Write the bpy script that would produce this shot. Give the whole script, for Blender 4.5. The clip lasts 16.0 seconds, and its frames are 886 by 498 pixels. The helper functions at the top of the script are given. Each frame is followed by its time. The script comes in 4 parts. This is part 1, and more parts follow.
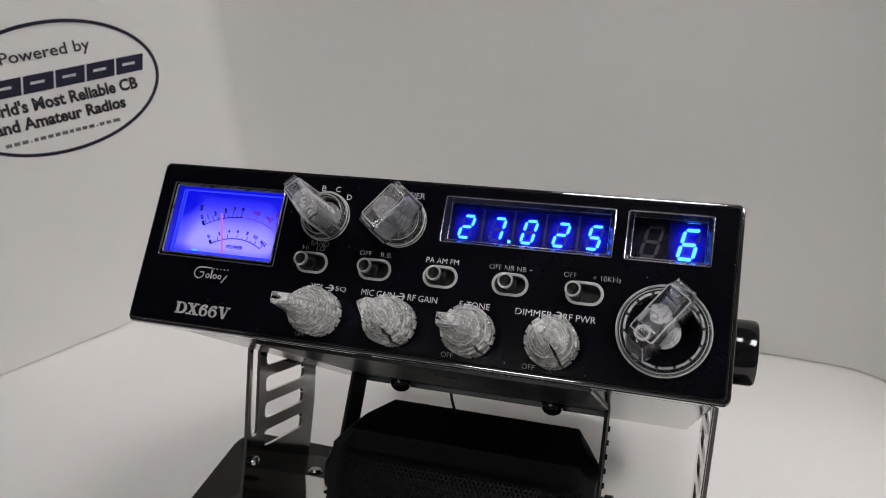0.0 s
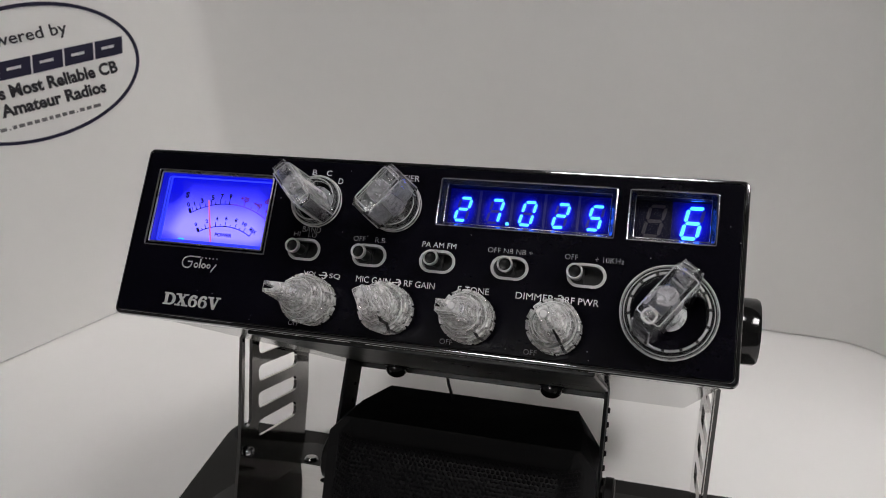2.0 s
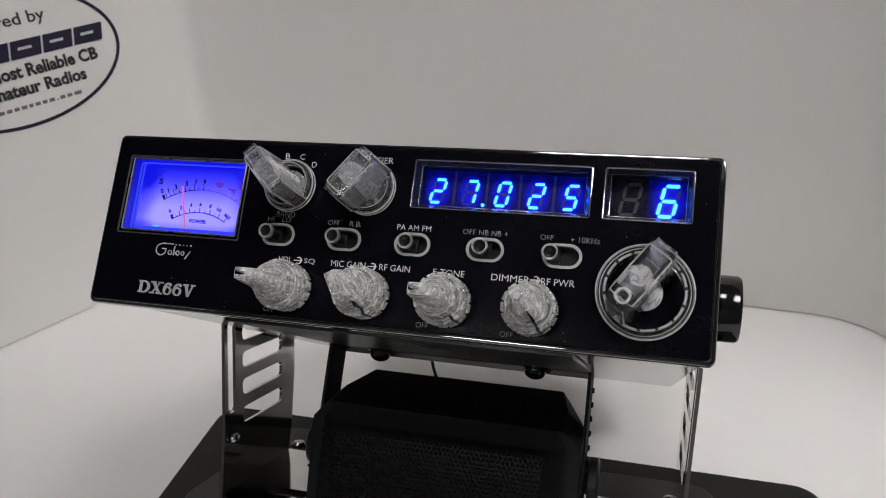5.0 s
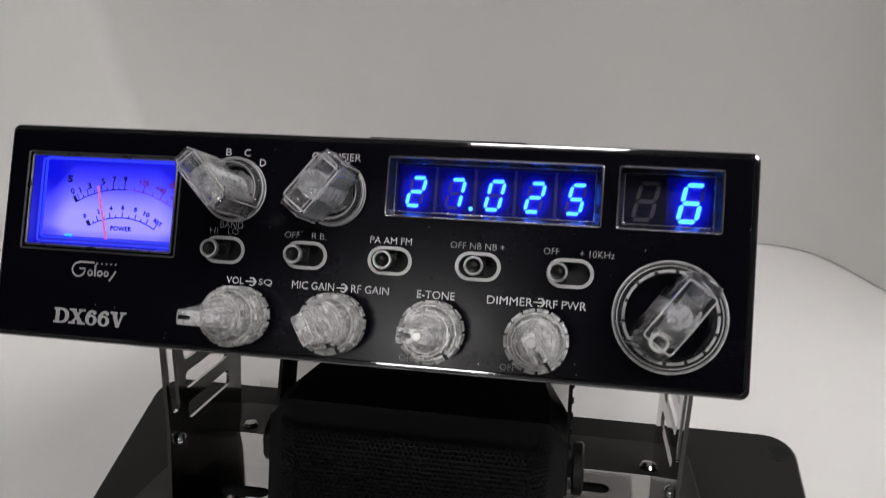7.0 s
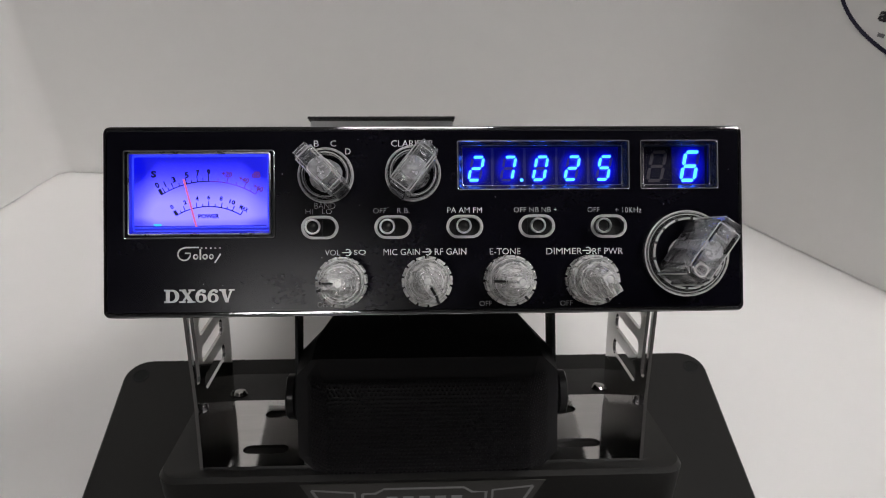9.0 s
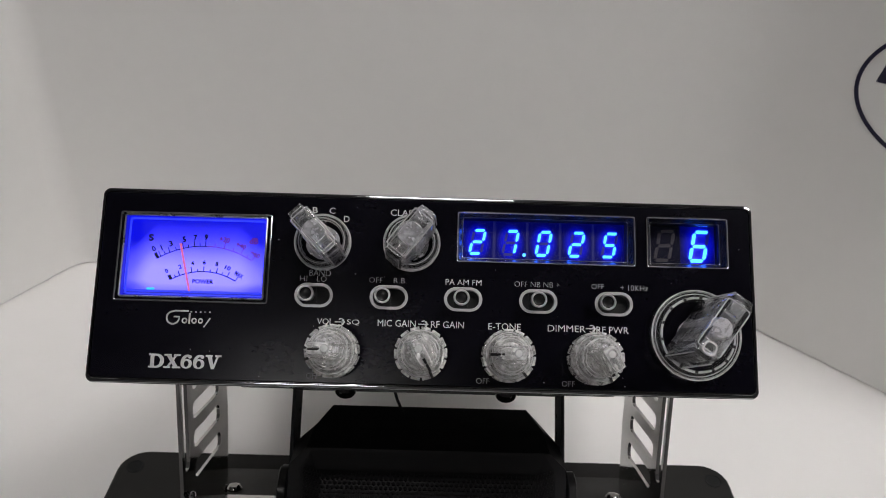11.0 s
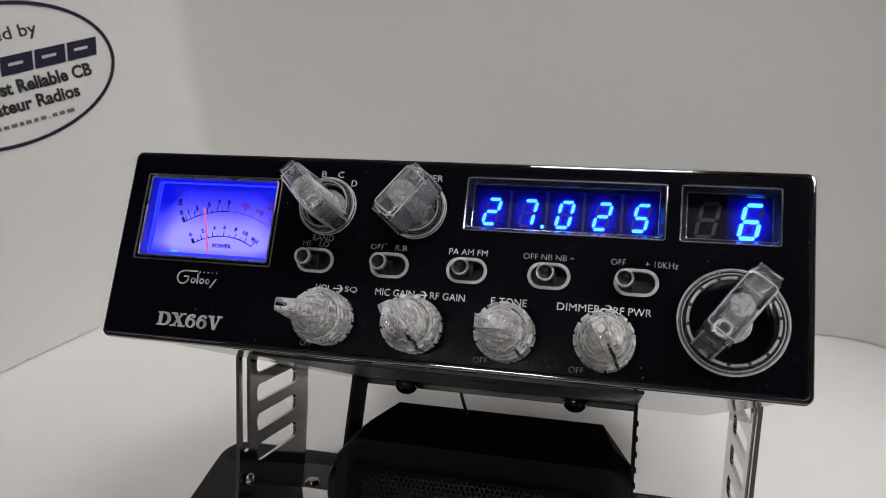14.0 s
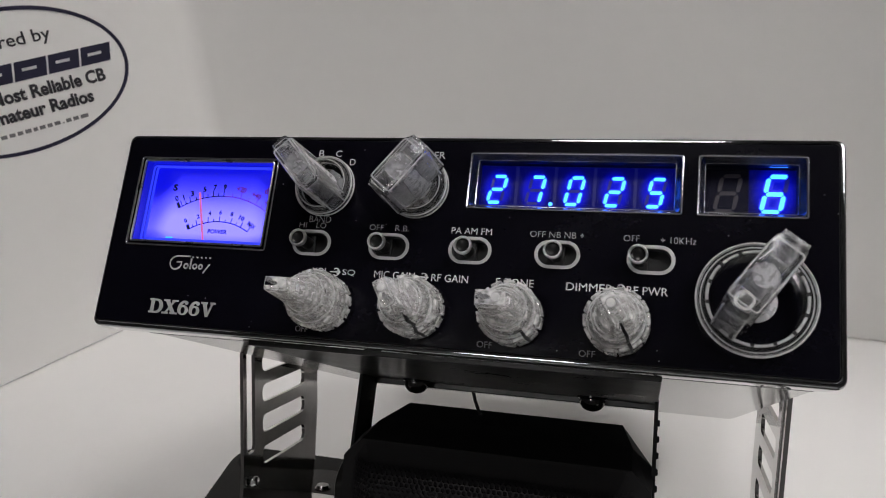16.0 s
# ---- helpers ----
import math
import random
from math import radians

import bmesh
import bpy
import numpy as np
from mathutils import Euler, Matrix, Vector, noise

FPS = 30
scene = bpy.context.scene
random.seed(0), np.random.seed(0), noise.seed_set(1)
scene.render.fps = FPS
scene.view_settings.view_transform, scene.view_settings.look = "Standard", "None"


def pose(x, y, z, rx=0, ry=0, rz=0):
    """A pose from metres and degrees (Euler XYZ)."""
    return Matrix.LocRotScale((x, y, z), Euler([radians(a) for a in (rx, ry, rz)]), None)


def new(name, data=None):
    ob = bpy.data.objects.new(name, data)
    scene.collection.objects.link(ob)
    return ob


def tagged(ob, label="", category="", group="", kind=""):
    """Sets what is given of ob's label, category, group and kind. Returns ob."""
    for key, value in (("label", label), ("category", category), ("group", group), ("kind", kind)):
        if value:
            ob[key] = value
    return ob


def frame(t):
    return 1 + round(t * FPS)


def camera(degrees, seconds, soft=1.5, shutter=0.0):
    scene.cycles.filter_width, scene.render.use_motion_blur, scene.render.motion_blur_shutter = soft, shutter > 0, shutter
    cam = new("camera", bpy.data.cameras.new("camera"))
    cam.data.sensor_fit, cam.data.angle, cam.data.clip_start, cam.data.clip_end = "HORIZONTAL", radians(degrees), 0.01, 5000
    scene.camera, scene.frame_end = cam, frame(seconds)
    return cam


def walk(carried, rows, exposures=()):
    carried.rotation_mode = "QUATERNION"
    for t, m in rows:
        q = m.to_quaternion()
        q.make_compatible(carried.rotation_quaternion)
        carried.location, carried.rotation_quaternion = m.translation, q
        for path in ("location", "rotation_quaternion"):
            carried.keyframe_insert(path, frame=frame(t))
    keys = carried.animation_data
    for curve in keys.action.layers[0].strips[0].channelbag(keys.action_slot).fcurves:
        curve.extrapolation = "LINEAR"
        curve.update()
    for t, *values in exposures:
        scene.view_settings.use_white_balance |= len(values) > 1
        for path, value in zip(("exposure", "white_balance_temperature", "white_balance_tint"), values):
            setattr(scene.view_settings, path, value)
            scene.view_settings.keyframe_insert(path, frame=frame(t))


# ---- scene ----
cam = camera(60.16, 16.0, soft=0.65, shutter=0.25)
cam.data.dof.use_dof, cam.data.dof.focus_distance, cam.data.dof.aperture_fstop = True, 0.25, 35.0
PATH = [
    (0.0, 0.0818, -0.2047, 0.3450, 62.98, 2.74, 17.38),
    (0.5, 0.0799, -0.2042, 0.3429, 62.99, 2.58, 16.51),
    (1.0, 0.0799, -0.2023, 0.3429, 62.66, 2.89, 16.05),
    (1.5, 0.0774, -0.2047, 0.3409, 62.07, 3.09, 16.14),
    (2.0, 0.0770, -0.1986, 0.3427, 61.43, 3.38, 16.03),
    (2.5, 0.0778, -0.1970, 0.3419, 60.74, 3.87, 15.90),
    (3.0, 0.0800, -0.1961, 0.3432, 60.09, 4.29, 15.44),
    (3.5, 0.0825, -0.1949, 0.3442, 59.78, 4.36, 15.40),
    (4.0, 0.0818, -0.1950, 0.3431, 59.83, 4.20, 15.32),
    (6.3, 0.0834, -0.1907, 0.3403, 60.24, 4.10, 15.08),
    (6.5, 0.0804, -0.1846, 0.3401, 59.61, 4.13, 14.74),
    (6.8, 0.0656, -0.1591, 0.3355, 54.95, 4.16, 12.56),
    (7.0, 0.0567, -0.1503, 0.3484, 52.13, 2.94, 9.55),
    (7.2, 0.0447, -0.1511, 0.3641, 51.03, 1.31, 5.99),
    (7.5, 0.0330, -0.1613, 0.3741, 48.80, -0.14, 2.25),
    (7.8, 0.0184, -0.1781, 0.3829, 48.17, -1.00, 0.01),
    (8.0, 0.0138, -0.1833, 0.3854, 48.72, -0.92, -0.63),
    (8.2, 0.0098, -0.1838, 0.3905, 48.95, -1.14, -1.46),
    (8.5, 0.0042, -0.1843, 0.3878, 48.88, -0.97, -1.82),
    (9.0, -0.0067, -0.1896, 0.3773, 49.45, -1.31, -2.36),
    (9.3, -0.0103, -0.1873, 0.3706, 50.58, -1.14, -2.24),
    (9.5, -0.0174, -0.1838, 0.3703, 50.53, -1.47, -2.34),
    (10.0, -0.0183, -0.1825, 0.3603, 52.79, -1.86, -1.88),
    (10.2, -0.0136, -0.1868, 0.3624, 54.78, -1.97, -1.59),
    (12.3, 0.0178, -0.1944, 0.3403, 60.19, -0.36, 4.21),
    (12.5, 0.0235, -0.1948, 0.3345, 60.77, -0.26, 4.66),
    (13.0, 0.0417, -0.1845, 0.3388, 60.98, 0.23, 5.83),
    (13.2, 0.0423, -0.1842, 0.3343, 61.49, 0.03, 6.30),
    (13.5, 0.0509, -0.1809, 0.3400, 60.96, 2.56, 10.56),
    (14.0, 0.0561, -0.1811, 0.3331, 61.49, 3.72, 13.88),
    (14.5, 0.0625, -0.1799, 0.3293, 61.73, 4.18, 15.53),
    (15.0, 0.0715, -0.1768, 0.3251, 62.15, 4.30, 15.89),
    (15.5, 0.0691, -0.1745, 0.3207, 62.42, 4.41, 15.98),
    (16.0, 0.0594, -0.1742, 0.3180, 62.89, 4.93, 15.29),
]
walk(cam, [(t, pose(x, y, z, rx, ry, rz)) for t, x, y, z, rx, ry, rz in PATH])

# ---- light: a dim closed room with ceiling panels ----
world = bpy.data.worlds.new("world")
scene.world = world
world.use_nodes = True
world.node_tree.nodes["Background"].inputs[0].default_value = (0.5, 0.5, 0.52, 1)
world.node_tree.nodes["Background"].inputs[1].default_value = 0.05
scene.view_settings.exposure = 0.0
PANEL_LIGHT = 20.0
PANELS = [(-0.42, -2.04, 0.69), (1.1, -0.4, 1.0), (0.02, -0.32, 0.57)]


# ---- materials ----
def material(name, color, rough=0.5, metal=0.0, var=0.0, scale=40.0, bump=0.0, bump_scale=300.0, spec=0.5, coat=0.0, stretch=(1, 1, 1)):
    m = bpy.data.materials.new(name)
    m.use_nodes = True
    nt = m.node_tree
    b = nt.nodes["Principled BSDF"]
    b.inputs["Base Color"].default_value = (*color, 1)
    b.inputs["Roughness"].default_value = rough
    b.inputs["Metallic"].default_value = metal
    b.inputs["Specular IOR Level"].default_value = spec
    b.inputs["Coat Weight"].default_value = coat
    b.inputs["Coat Roughness"].default_value = 0.08
    tc = nt.nodes.new("ShaderNodeTexCoord")
    mp = nt.nodes.new("ShaderNodeMapping")
    mp.inputs["Scale"].default_value = stretch
    nt.links.new(tc.outputs["Object"], mp.inputs["Vector"])
    if var:
        big = nt.nodes.new("ShaderNodeTexNoise")
        big.inputs["Scale"].default_value = scale
        big.inputs["Detail"].default_value = 6
        fine = nt.nodes.new("ShaderNodeTexNoise")
        fine.inputs["Scale"].default_value = scale * 14
        nt.links.new(mp.outputs[0], big.inputs["Vector"])
        nt.links.new(mp.outputs[0], fine.inputs["Vector"])
        add = nt.nodes.new("ShaderNodeMath")
        add.operation = "MULTIPLY_ADD"
        add.inputs[1].default_value = 0.4
        nt.links.new(fine.outputs[0], add.inputs[0])
        nt.links.new(big.outputs[0], add.inputs[2])
        ramp = nt.nodes.new("ShaderNodeMapRange")
        ramp.inputs["From Min"].default_value = 0.4
        ramp.inputs["From Max"].default_value = 1.0
        ramp.inputs["To Min"].default_value = 1 - var
        ramp.inputs["To Max"].default_value = 1 + var
        nt.links.new(add.outputs[0], ramp.inputs["Value"])
        mul = nt.nodes.new("ShaderNodeVectorMath")
        mul.operation = "SCALE"
        mul.inputs[0].default_value = color
        nt.links.new(ramp.outputs[0], mul.inputs["Scale"])
        nt.links.new(mul.outputs[0], b.inputs["Base Color"])
        rr = nt.nodes.new("ShaderNodeMath")
        rr.operation = "MULTIPLY"
        rr.inputs[1].default_value = rough
        nt.links.new(ramp.outputs[0], rr.inputs[0])
        nt.links.new(rr.outputs[0], b.inputs["Roughness"])
    if bump:
        n = nt.nodes.new("ShaderNodeTexNoise")
        n.inputs["Scale"].default_value = bump_scale
        n.inputs["Detail"].default_value = 4
        nt.links.new(mp.outputs[0], n.inputs["Vector"])
        bp = nt.nodes.new("ShaderNodeBump")
        bp.inputs["Strength"].default_value = bump
        bp.inputs["Distance"].default_value = 0.0004
        nt.links.new(n.outputs[0], bp.inputs["Height"])
        nt.links.new(bp.outputs[0], b.inputs["Normal"])
    return m


def glow(name, color, strength, base=(0.05, 0.05, 0.06)):
    m = material(name, base, 0.4)
    b = m.node_tree.nodes["Principled BSDF"]
    b.inputs["Emission Color"].default_value = (*color, 1)
    b.inputs["Emission Strength"].default_value = strength
    return m


def clear_plastic(name, tint, rough, cloud, wavy=0.05, scale=900.0, thin=0.0, facets=0.0, chips=0.5, patchy=0.2):
    """Clear moulded acrylic with a share of cloudy, light-scattering plastic and a wavy skin. thin: the share that
    passes light straight on, as thin walls do. patchy: how unevenly it clouds, which paints bright and dark
    refractions.
    """
    m = bpy.data.materials.new(name)
    m.use_nodes = True
    nt = m.node_tree
    b = nt.nodes["Principled BSDF"]
    b.inputs["Base Color"].default_value = (*tint, 1)
    b.inputs["IOR"].default_value = 1.49
    tc = nt.nodes.new("ShaderNodeTexCoord")
    n = nt.nodes.new("ShaderNodeTexNoise")
    n.inputs["Scale"].default_value = scale
    n.inputs["Detail"].default_value = 3
    nt.links.new(tc.outputs["Object"], n.inputs["Vector"])
    for socket, lo, hi in (("Roughness", rough * 0.4, rough * 1.8), ("Transmission Weight", max(1 - cloud * (1 + patchy), 0), 1 - cloud * (1 - patchy))):
        r = nt.nodes.new("ShaderNodeMapRange")
        r.inputs["From Min"].default_value = 0.3
        r.inputs["From Max"].default_value = 0.7
        r.inputs["To Min"].default_value = lo
        r.inputs["To Max"].default_value = hi
        nt.links.new(n.outputs[0], r.inputs["Value"])
        nt.links.new(r.outputs[0], b.inputs[socket])
    bp = nt.nodes.new("ShaderNodeBump")
    bp.inputs["Strength"].default_value = wavy
    bp.inputs["Distance"].default_value = 0.0006
    nt.links.new(n.outputs[0], bp.inputs["Height"])
    nt.links.new(bp.outputs[0], b.inputs["Normal"])
    if facets:
        vo, chip = nt.nodes.new("ShaderNodeTexVoronoi"), nt.nodes.new("ShaderNodeBump")
        vo.inputs["Scale"].default_value = facets
        chip.inputs["Strength"].default_value = chips
        chip.inputs["Distance"].default_value = 0.0008
        nt.links.new(tc.outputs["Object"], vo.inputs["Vector"])
        nt.links.new(vo.outputs["Distance"], chip.inputs["Height"])
        nt.links.new(bp.outputs[0], chip.inputs["Normal"])
        nt.links.new(chip.outputs[0], b.inputs["Normal"])
    if thin:
        tr, mix = nt.nodes.new("ShaderNodeBsdfTransparent"), nt.nodes.new("ShaderNodeMixShader")
        tr.inputs[0].default_value = (*tint, 1)
        mix.inputs[0].default_value = thin
        nt.links.new(b.outputs[0], mix.inputs[1])
        nt.links.new(tr.outputs[0], mix.inputs[2])
        nt.links.new(mix.outputs[0], nt.nodes["Material Output"].inputs[0])
    return m


def pane_material(name, tint, strength):
    """A thin flat window: see-through, with a gloss that grows with the angle."""
    m = bpy.data.materials.new(name)
    m.use_nodes = True
    nt = m.node_tree
    nt.nodes.remove(nt.nodes["Principled BSDF"])
    tr, gl, mix, fr = (nt.nodes.new(k) for k in ("ShaderNodeBsdfTransparent", "ShaderNodeBsdfGlossy", "ShaderNodeMixShader", "ShaderNodeFresnel"))
    tr.inputs[0].default_value = (*tint, 1)
    gl.inputs["Roughness"].default_value = 0.04
    fr.inputs["IOR"].default_value = strength
    nt.links.new(fr.outputs[0], mix.inputs[0])
    nt.links.new(tr.outputs[0], mix.inputs[1])
    nt.links.new(gl.outputs[0], mix.inputs[2])
    nt.links.new(mix.outputs[0], nt.nodes["Material Output"].inputs[0])
    return m


def backlit(name):
    """The meter's translucent scale: its blue backlight painted as emission, strongest low on the left and fading to
    deep blue at the top and towards the edges.
    """
    m = material(name, (0.06, 0.06, 0.12), 0.5, spec=0.2)
    nt = m.node_tree
    b = nt.nodes["Principled BSDF"]
    tc = nt.nodes.new("ShaderNodeTexCoord")
    sep = nt.nodes.new("ShaderNodeSeparateXYZ")
    nt.links.new(tc.outputs["Object"], sep.inputs[0])
    rz = nt.nodes.new("ShaderNodeMapRange")
    rz.interpolation_type = "SMOOTHSTEP"
    rz.inputs["From Min"].default_value = 0.0015
    rz.inputs["From Max"].default_value = 0.0235
    nt.links.new(sep.outputs["Z"], rz.inputs["Value"])
    fade = rz.outputs[0]
    for axis, inner, rim, share in (("X", -0.0615, -0.0505, 0.36), ("X", -0.0865, -0.0955, 0.45), ("Z", 0.0022, -0.0012, 0.35)):
        rx = nt.nodes.new("ShaderNodeMapRange")
        rx.interpolation_type = "SMOOTHSTEP"
        rx.inputs["From Min"].default_value = inner
        rx.inputs["From Max"].default_value = rim
        nt.links.new(sep.outputs[axis], rx.inputs["Value"])
        mx = nt.nodes.new("ShaderNodeMath")
        mx.operation = "MULTIPLY_ADD"
        mx.inputs[1].default_value = share
        nt.links.new(rx.outputs[0], mx.inputs[0])
        nt.links.new(fade, mx.inputs[2])
        fade = mx.outputs[0]
    ramp = nt.nodes.new("ShaderNodeValToRGB")
    ramp.color_ramp.elements[0].position, ramp.color_ramp.elements[0].color = 0.12, (0.105, 0.092, 1.0, 1)
    ramp.color_ramp.elements[1].position, ramp.color_ramp.elements[1].color = 0.95, (0.001, 0.0014, 0.22, 1)
    mid = ramp.color_ramp.elements.new(0.5)
    mid.color = (0.034, 0.030, 0.6, 1)
    nt.links.new(fade, ramp.inputs[0])
    nt.links.new(ramp.outputs[0], b.inputs["Emission Color"])
    b.inputs["Emission Strength"].default_value = 3.5
    return m


M_BOARD = material("white_board", (0.755, 0.745, 0.725), 0.55, var=0.025, scale=6, bump=0.04, bump_scale=400)
M_TABLE = material("white_laminate", (0.81, 0.795, 0.78), 0.42, var=0.02, scale=5, bump=0.03, bump_scale=500)
M_ROOM = material("room_paint", (0.20, 0.195, 0.19), 0.8, var=0.05, scale=2, bump=0.1, bump_scale=80)
M_CEIL = material("ceiling_paint", (0.32, 0.32, 0.315), 0.9, var=0.04, scale=3, bump=0.2, bump_scale=60)
M_CARPET = material("floor_carpet", (0.10, 0.10, 0.105), 0.95, var=0.2, scale=60, bump=0.4, bump_scale=300)
M_PANEL = glow("ceiling_panel_light", (1.0, 0.97, 0.965), PANEL_LIGHT)
M_FRAME = material("white_enamel", (0.75, 0.75, 0.74), 0.4, var=0.03)
M_FACE = material("gloss_black_face", (0.0022, 0.002, 0.0042), 0.2, var=0.25, scale=60, bump=0.025, bump_scale=1100, spec=0.115, stretch=(0.7, 1, 1.2))


def dusty(m, scale, size, share, shade):
    """Sparse pale specks of dust over a material's colour."""
    nt = m.node_tree
    b = nt.nodes["Principled BSDF"]
    tc = nt.nodes.new("ShaderNodeTexCoord")
    vo = nt.nodes.new("ShaderNodeTexVoronoi")
    vo.inputs["Scale"].default_value = scale
    nt.links.new(tc.outputs["Object"], vo.inputs["Vector"])
    near, pick, both = (nt.nodes.new("ShaderNodeMath") for i in range(3))
    near.operation, pick.operation, both.operation = "LESS_THAN", "GREATER_THAN", "MULTIPLY"
    near.inputs[1].default_value, pick.inputs[1].default_value = size, 1 - share
    sep = nt.nodes.new("ShaderNodeSeparateColor")
    nt.links.new(vo.outputs["Distance"], near.inputs[0])
    nt.links.new(vo.outputs["Color"], sep.inputs[0])
    nt.links.new(sep.outputs[0], pick.inputs[0])
    nt.links.new(near.outputs[0], both.inputs[0])
    nt.links.new(pick.outputs[0], both.inputs[1])
    mix = nt.nodes.new("ShaderNodeMix")
    mix.data_type = "RGBA"
    nt.links.new(both.outputs[0], mix.inputs["Factor"])
    nt.links.new(b.inputs["Base Color"].links[0].from_socket, mix.inputs[6])
    mix.inputs[7].default_value = (*shade, 1)
    nt.links.new(mix.outputs[2], b.inputs["Base Color"])
    return m


dusty(M_FACE, 330.0, 0.055, 0.3, (0.22, 0.22, 0.23))
M_CHROME = material("chrome", (0.75, 0.75, 0.76), 0.17, 1.0, var=0.06, scale=80, bump=0.03, bump_scale=500)
M_DKCHROME = material("dark_chrome", (0.27, 0.27, 0.28), 0.045, 1.0, var=0.1, scale=90, bump=0.05, bump_scale=350)
M_SLOPE = material("sloping_surround", (0.14, 0.14, 0.15), 0.24, 1.0, var=0.15, scale=120, bump=0.05, bump_scale=500)
M_SATIN = material("satin_chrome", (0.6, 0.6, 0.6), 0.28, 1.0, var=0.06, scale=120)
M_STEEL = material("brushed_steel", (0.58, 0.575, 0.57), 0.08, 1.0, var=0.14, scale=30, bump=0.03, bump_scale=300, stretch=(0.1, 1, 1))
M_CASE = material("case_steel", (0.30, 0.295, 0.29), 0.12, 1.0, var=0.12, scale=25, bump=0.03, bump_scale=400)
M_PRINT = material("white_print", (0.5, 0.5, 0.5), 0.5, var=0.05, scale=300)
M_THIN = material("thin_white_print", (0.36, 0.36, 0.36), 0.5, var=0.12, scale=300)
M_DIM = material("grey_print", (0.27, 0.27, 0.27), 0.5, var=0.05, scale=300)
M_SILVER = material("silver_print", (0.42, 0.42, 0.42), 0.35, 0.3, var=0.08, scale=300)
M_BLACK = material("black_plastic", (0.008, 0.008, 0.008), 0.35, var=0.2, scale=50, bump=0.1, bump_scale=900, spec=0.35)
M_MATTE = material("matte_black", (0.009, 0.009, 0.0095), 0.62, var=0.2, scale=50, bump=0.2, bump_scale=1200, spec=0.25)
M_GLOSS = material("gloss_black", (0.006, 0.006, 0.006), 0.12, var=0.2, scale=80, spec=0.6)
M_PLATE = material("black_plate", (0.008, 0.008, 0.008), 0.3, var=0.15, scale=40, bump=0.03, bump_scale=500, spec=0.2)
M_STAND = material("textured_black_stand", (0.011, 0.0106, 0.0098), 0.55, var=0.12, scale=30, bump=0.3, bump_scale=1500, spec=0.32)
M_FIELD = material("emblem_grey", (0.05, 0.048, 0.045), 0.5, var=0.1, scale=60, bump=0.3, bump_scale=1500)
M_SPKR = material("speaker_black", (0.010, 0.0098, 0.0108), 0.6, var=0.2, scale=50, bump=0.15, bump_scale=1500, spec=0.25)
M_GRILLE = material("grille_black", (0.0085, 0.008, 0.0092), 0.4, 0.0, var=0.15, scale=60, spec=0.16)
M_ALU = material("heat_sink_aluminium", (0.42, 0.42, 0.42), 0.38, 1.0, var=0.12, scale=40, bump=0.06, bump_scale=400, stretch=(0.1, 1, 1))
M_ALU_DK = material("darker_aluminium", (0.22, 0.215, 0.21), 0.4, 1.0, var=0.15, scale=40, bump=0.06, bump_scale=400)
M_INK = material("navy_ink", (0.008, 0.007, 0.03), 0.6, var=0.15, scale=120)
M_INK2 = material("charcoal_ink", (0.022, 0.021, 0.026), 0.6, var=0.15, scale=120)
M_INK3 = material("grey_ink", (0.16, 0.155, 0.16), 0.6, var=0.15, scale=120)
M_SCALE = material("scale_ink", (0.004, 0.004, 0.03), 0.6)
# red print and needle: their share of the backlight is painted as emission
M_SCALE_RED = glow("red_scale_ink_glow", (0.20, 0.010, 0.40), 0.55)
M_NEEDLE = glow("red_needle_glow", (1.0, 0.18, 0.40), 0.7)
M_METER = backlit("backlit_scale")
# meter walls: the backlight that falls on them is painted as emission
M_METER_SIDE = glow("wall_painted_glow", (0.006, 0.010, 0.95), 0.5, (0.004, 0.004, 0.02))
# cyan glint low in the meter, painted with a small glowing block
M_GLINT = glow("cyan_glint_paint", (0.02, 0.45, 1.0), 1.4)
M_SEG = glow("lit_segment", (0.018, 0.135, 1.0), 8.0)
# glow of wider segment copies, painting the bloom round each lit segment
M_HALO = glow("segment_spill", (0.0, 0.006, 1.0), 0.7, (0.002, 0.002, 0.01))
# ledges glow by themselves to paint the backlight caught on their edges
M_LEDGE = glow("ledge_painted_glow", (0.03, 0.05, 1.0), 1.1, (0.01, 0.01, 0.03))
# unlit segments among lit ones, spill on them painted as faint emission
M_SEG_DIM = glow("unlit_segment_spill", (0.0, 0.004, 1.0), 0.16, (0.012, 0.011, 0.016))
M_SEG_OFF = material("unlit_segment", (0.05, 0.045, 0.052), 0.4, var=0.1, scale=200, spec=0.2)
M_DISP = material("display_backing", (0.003, 0.003, 0.012), 0.5, var=0.2, scale=200, spec=0.1)


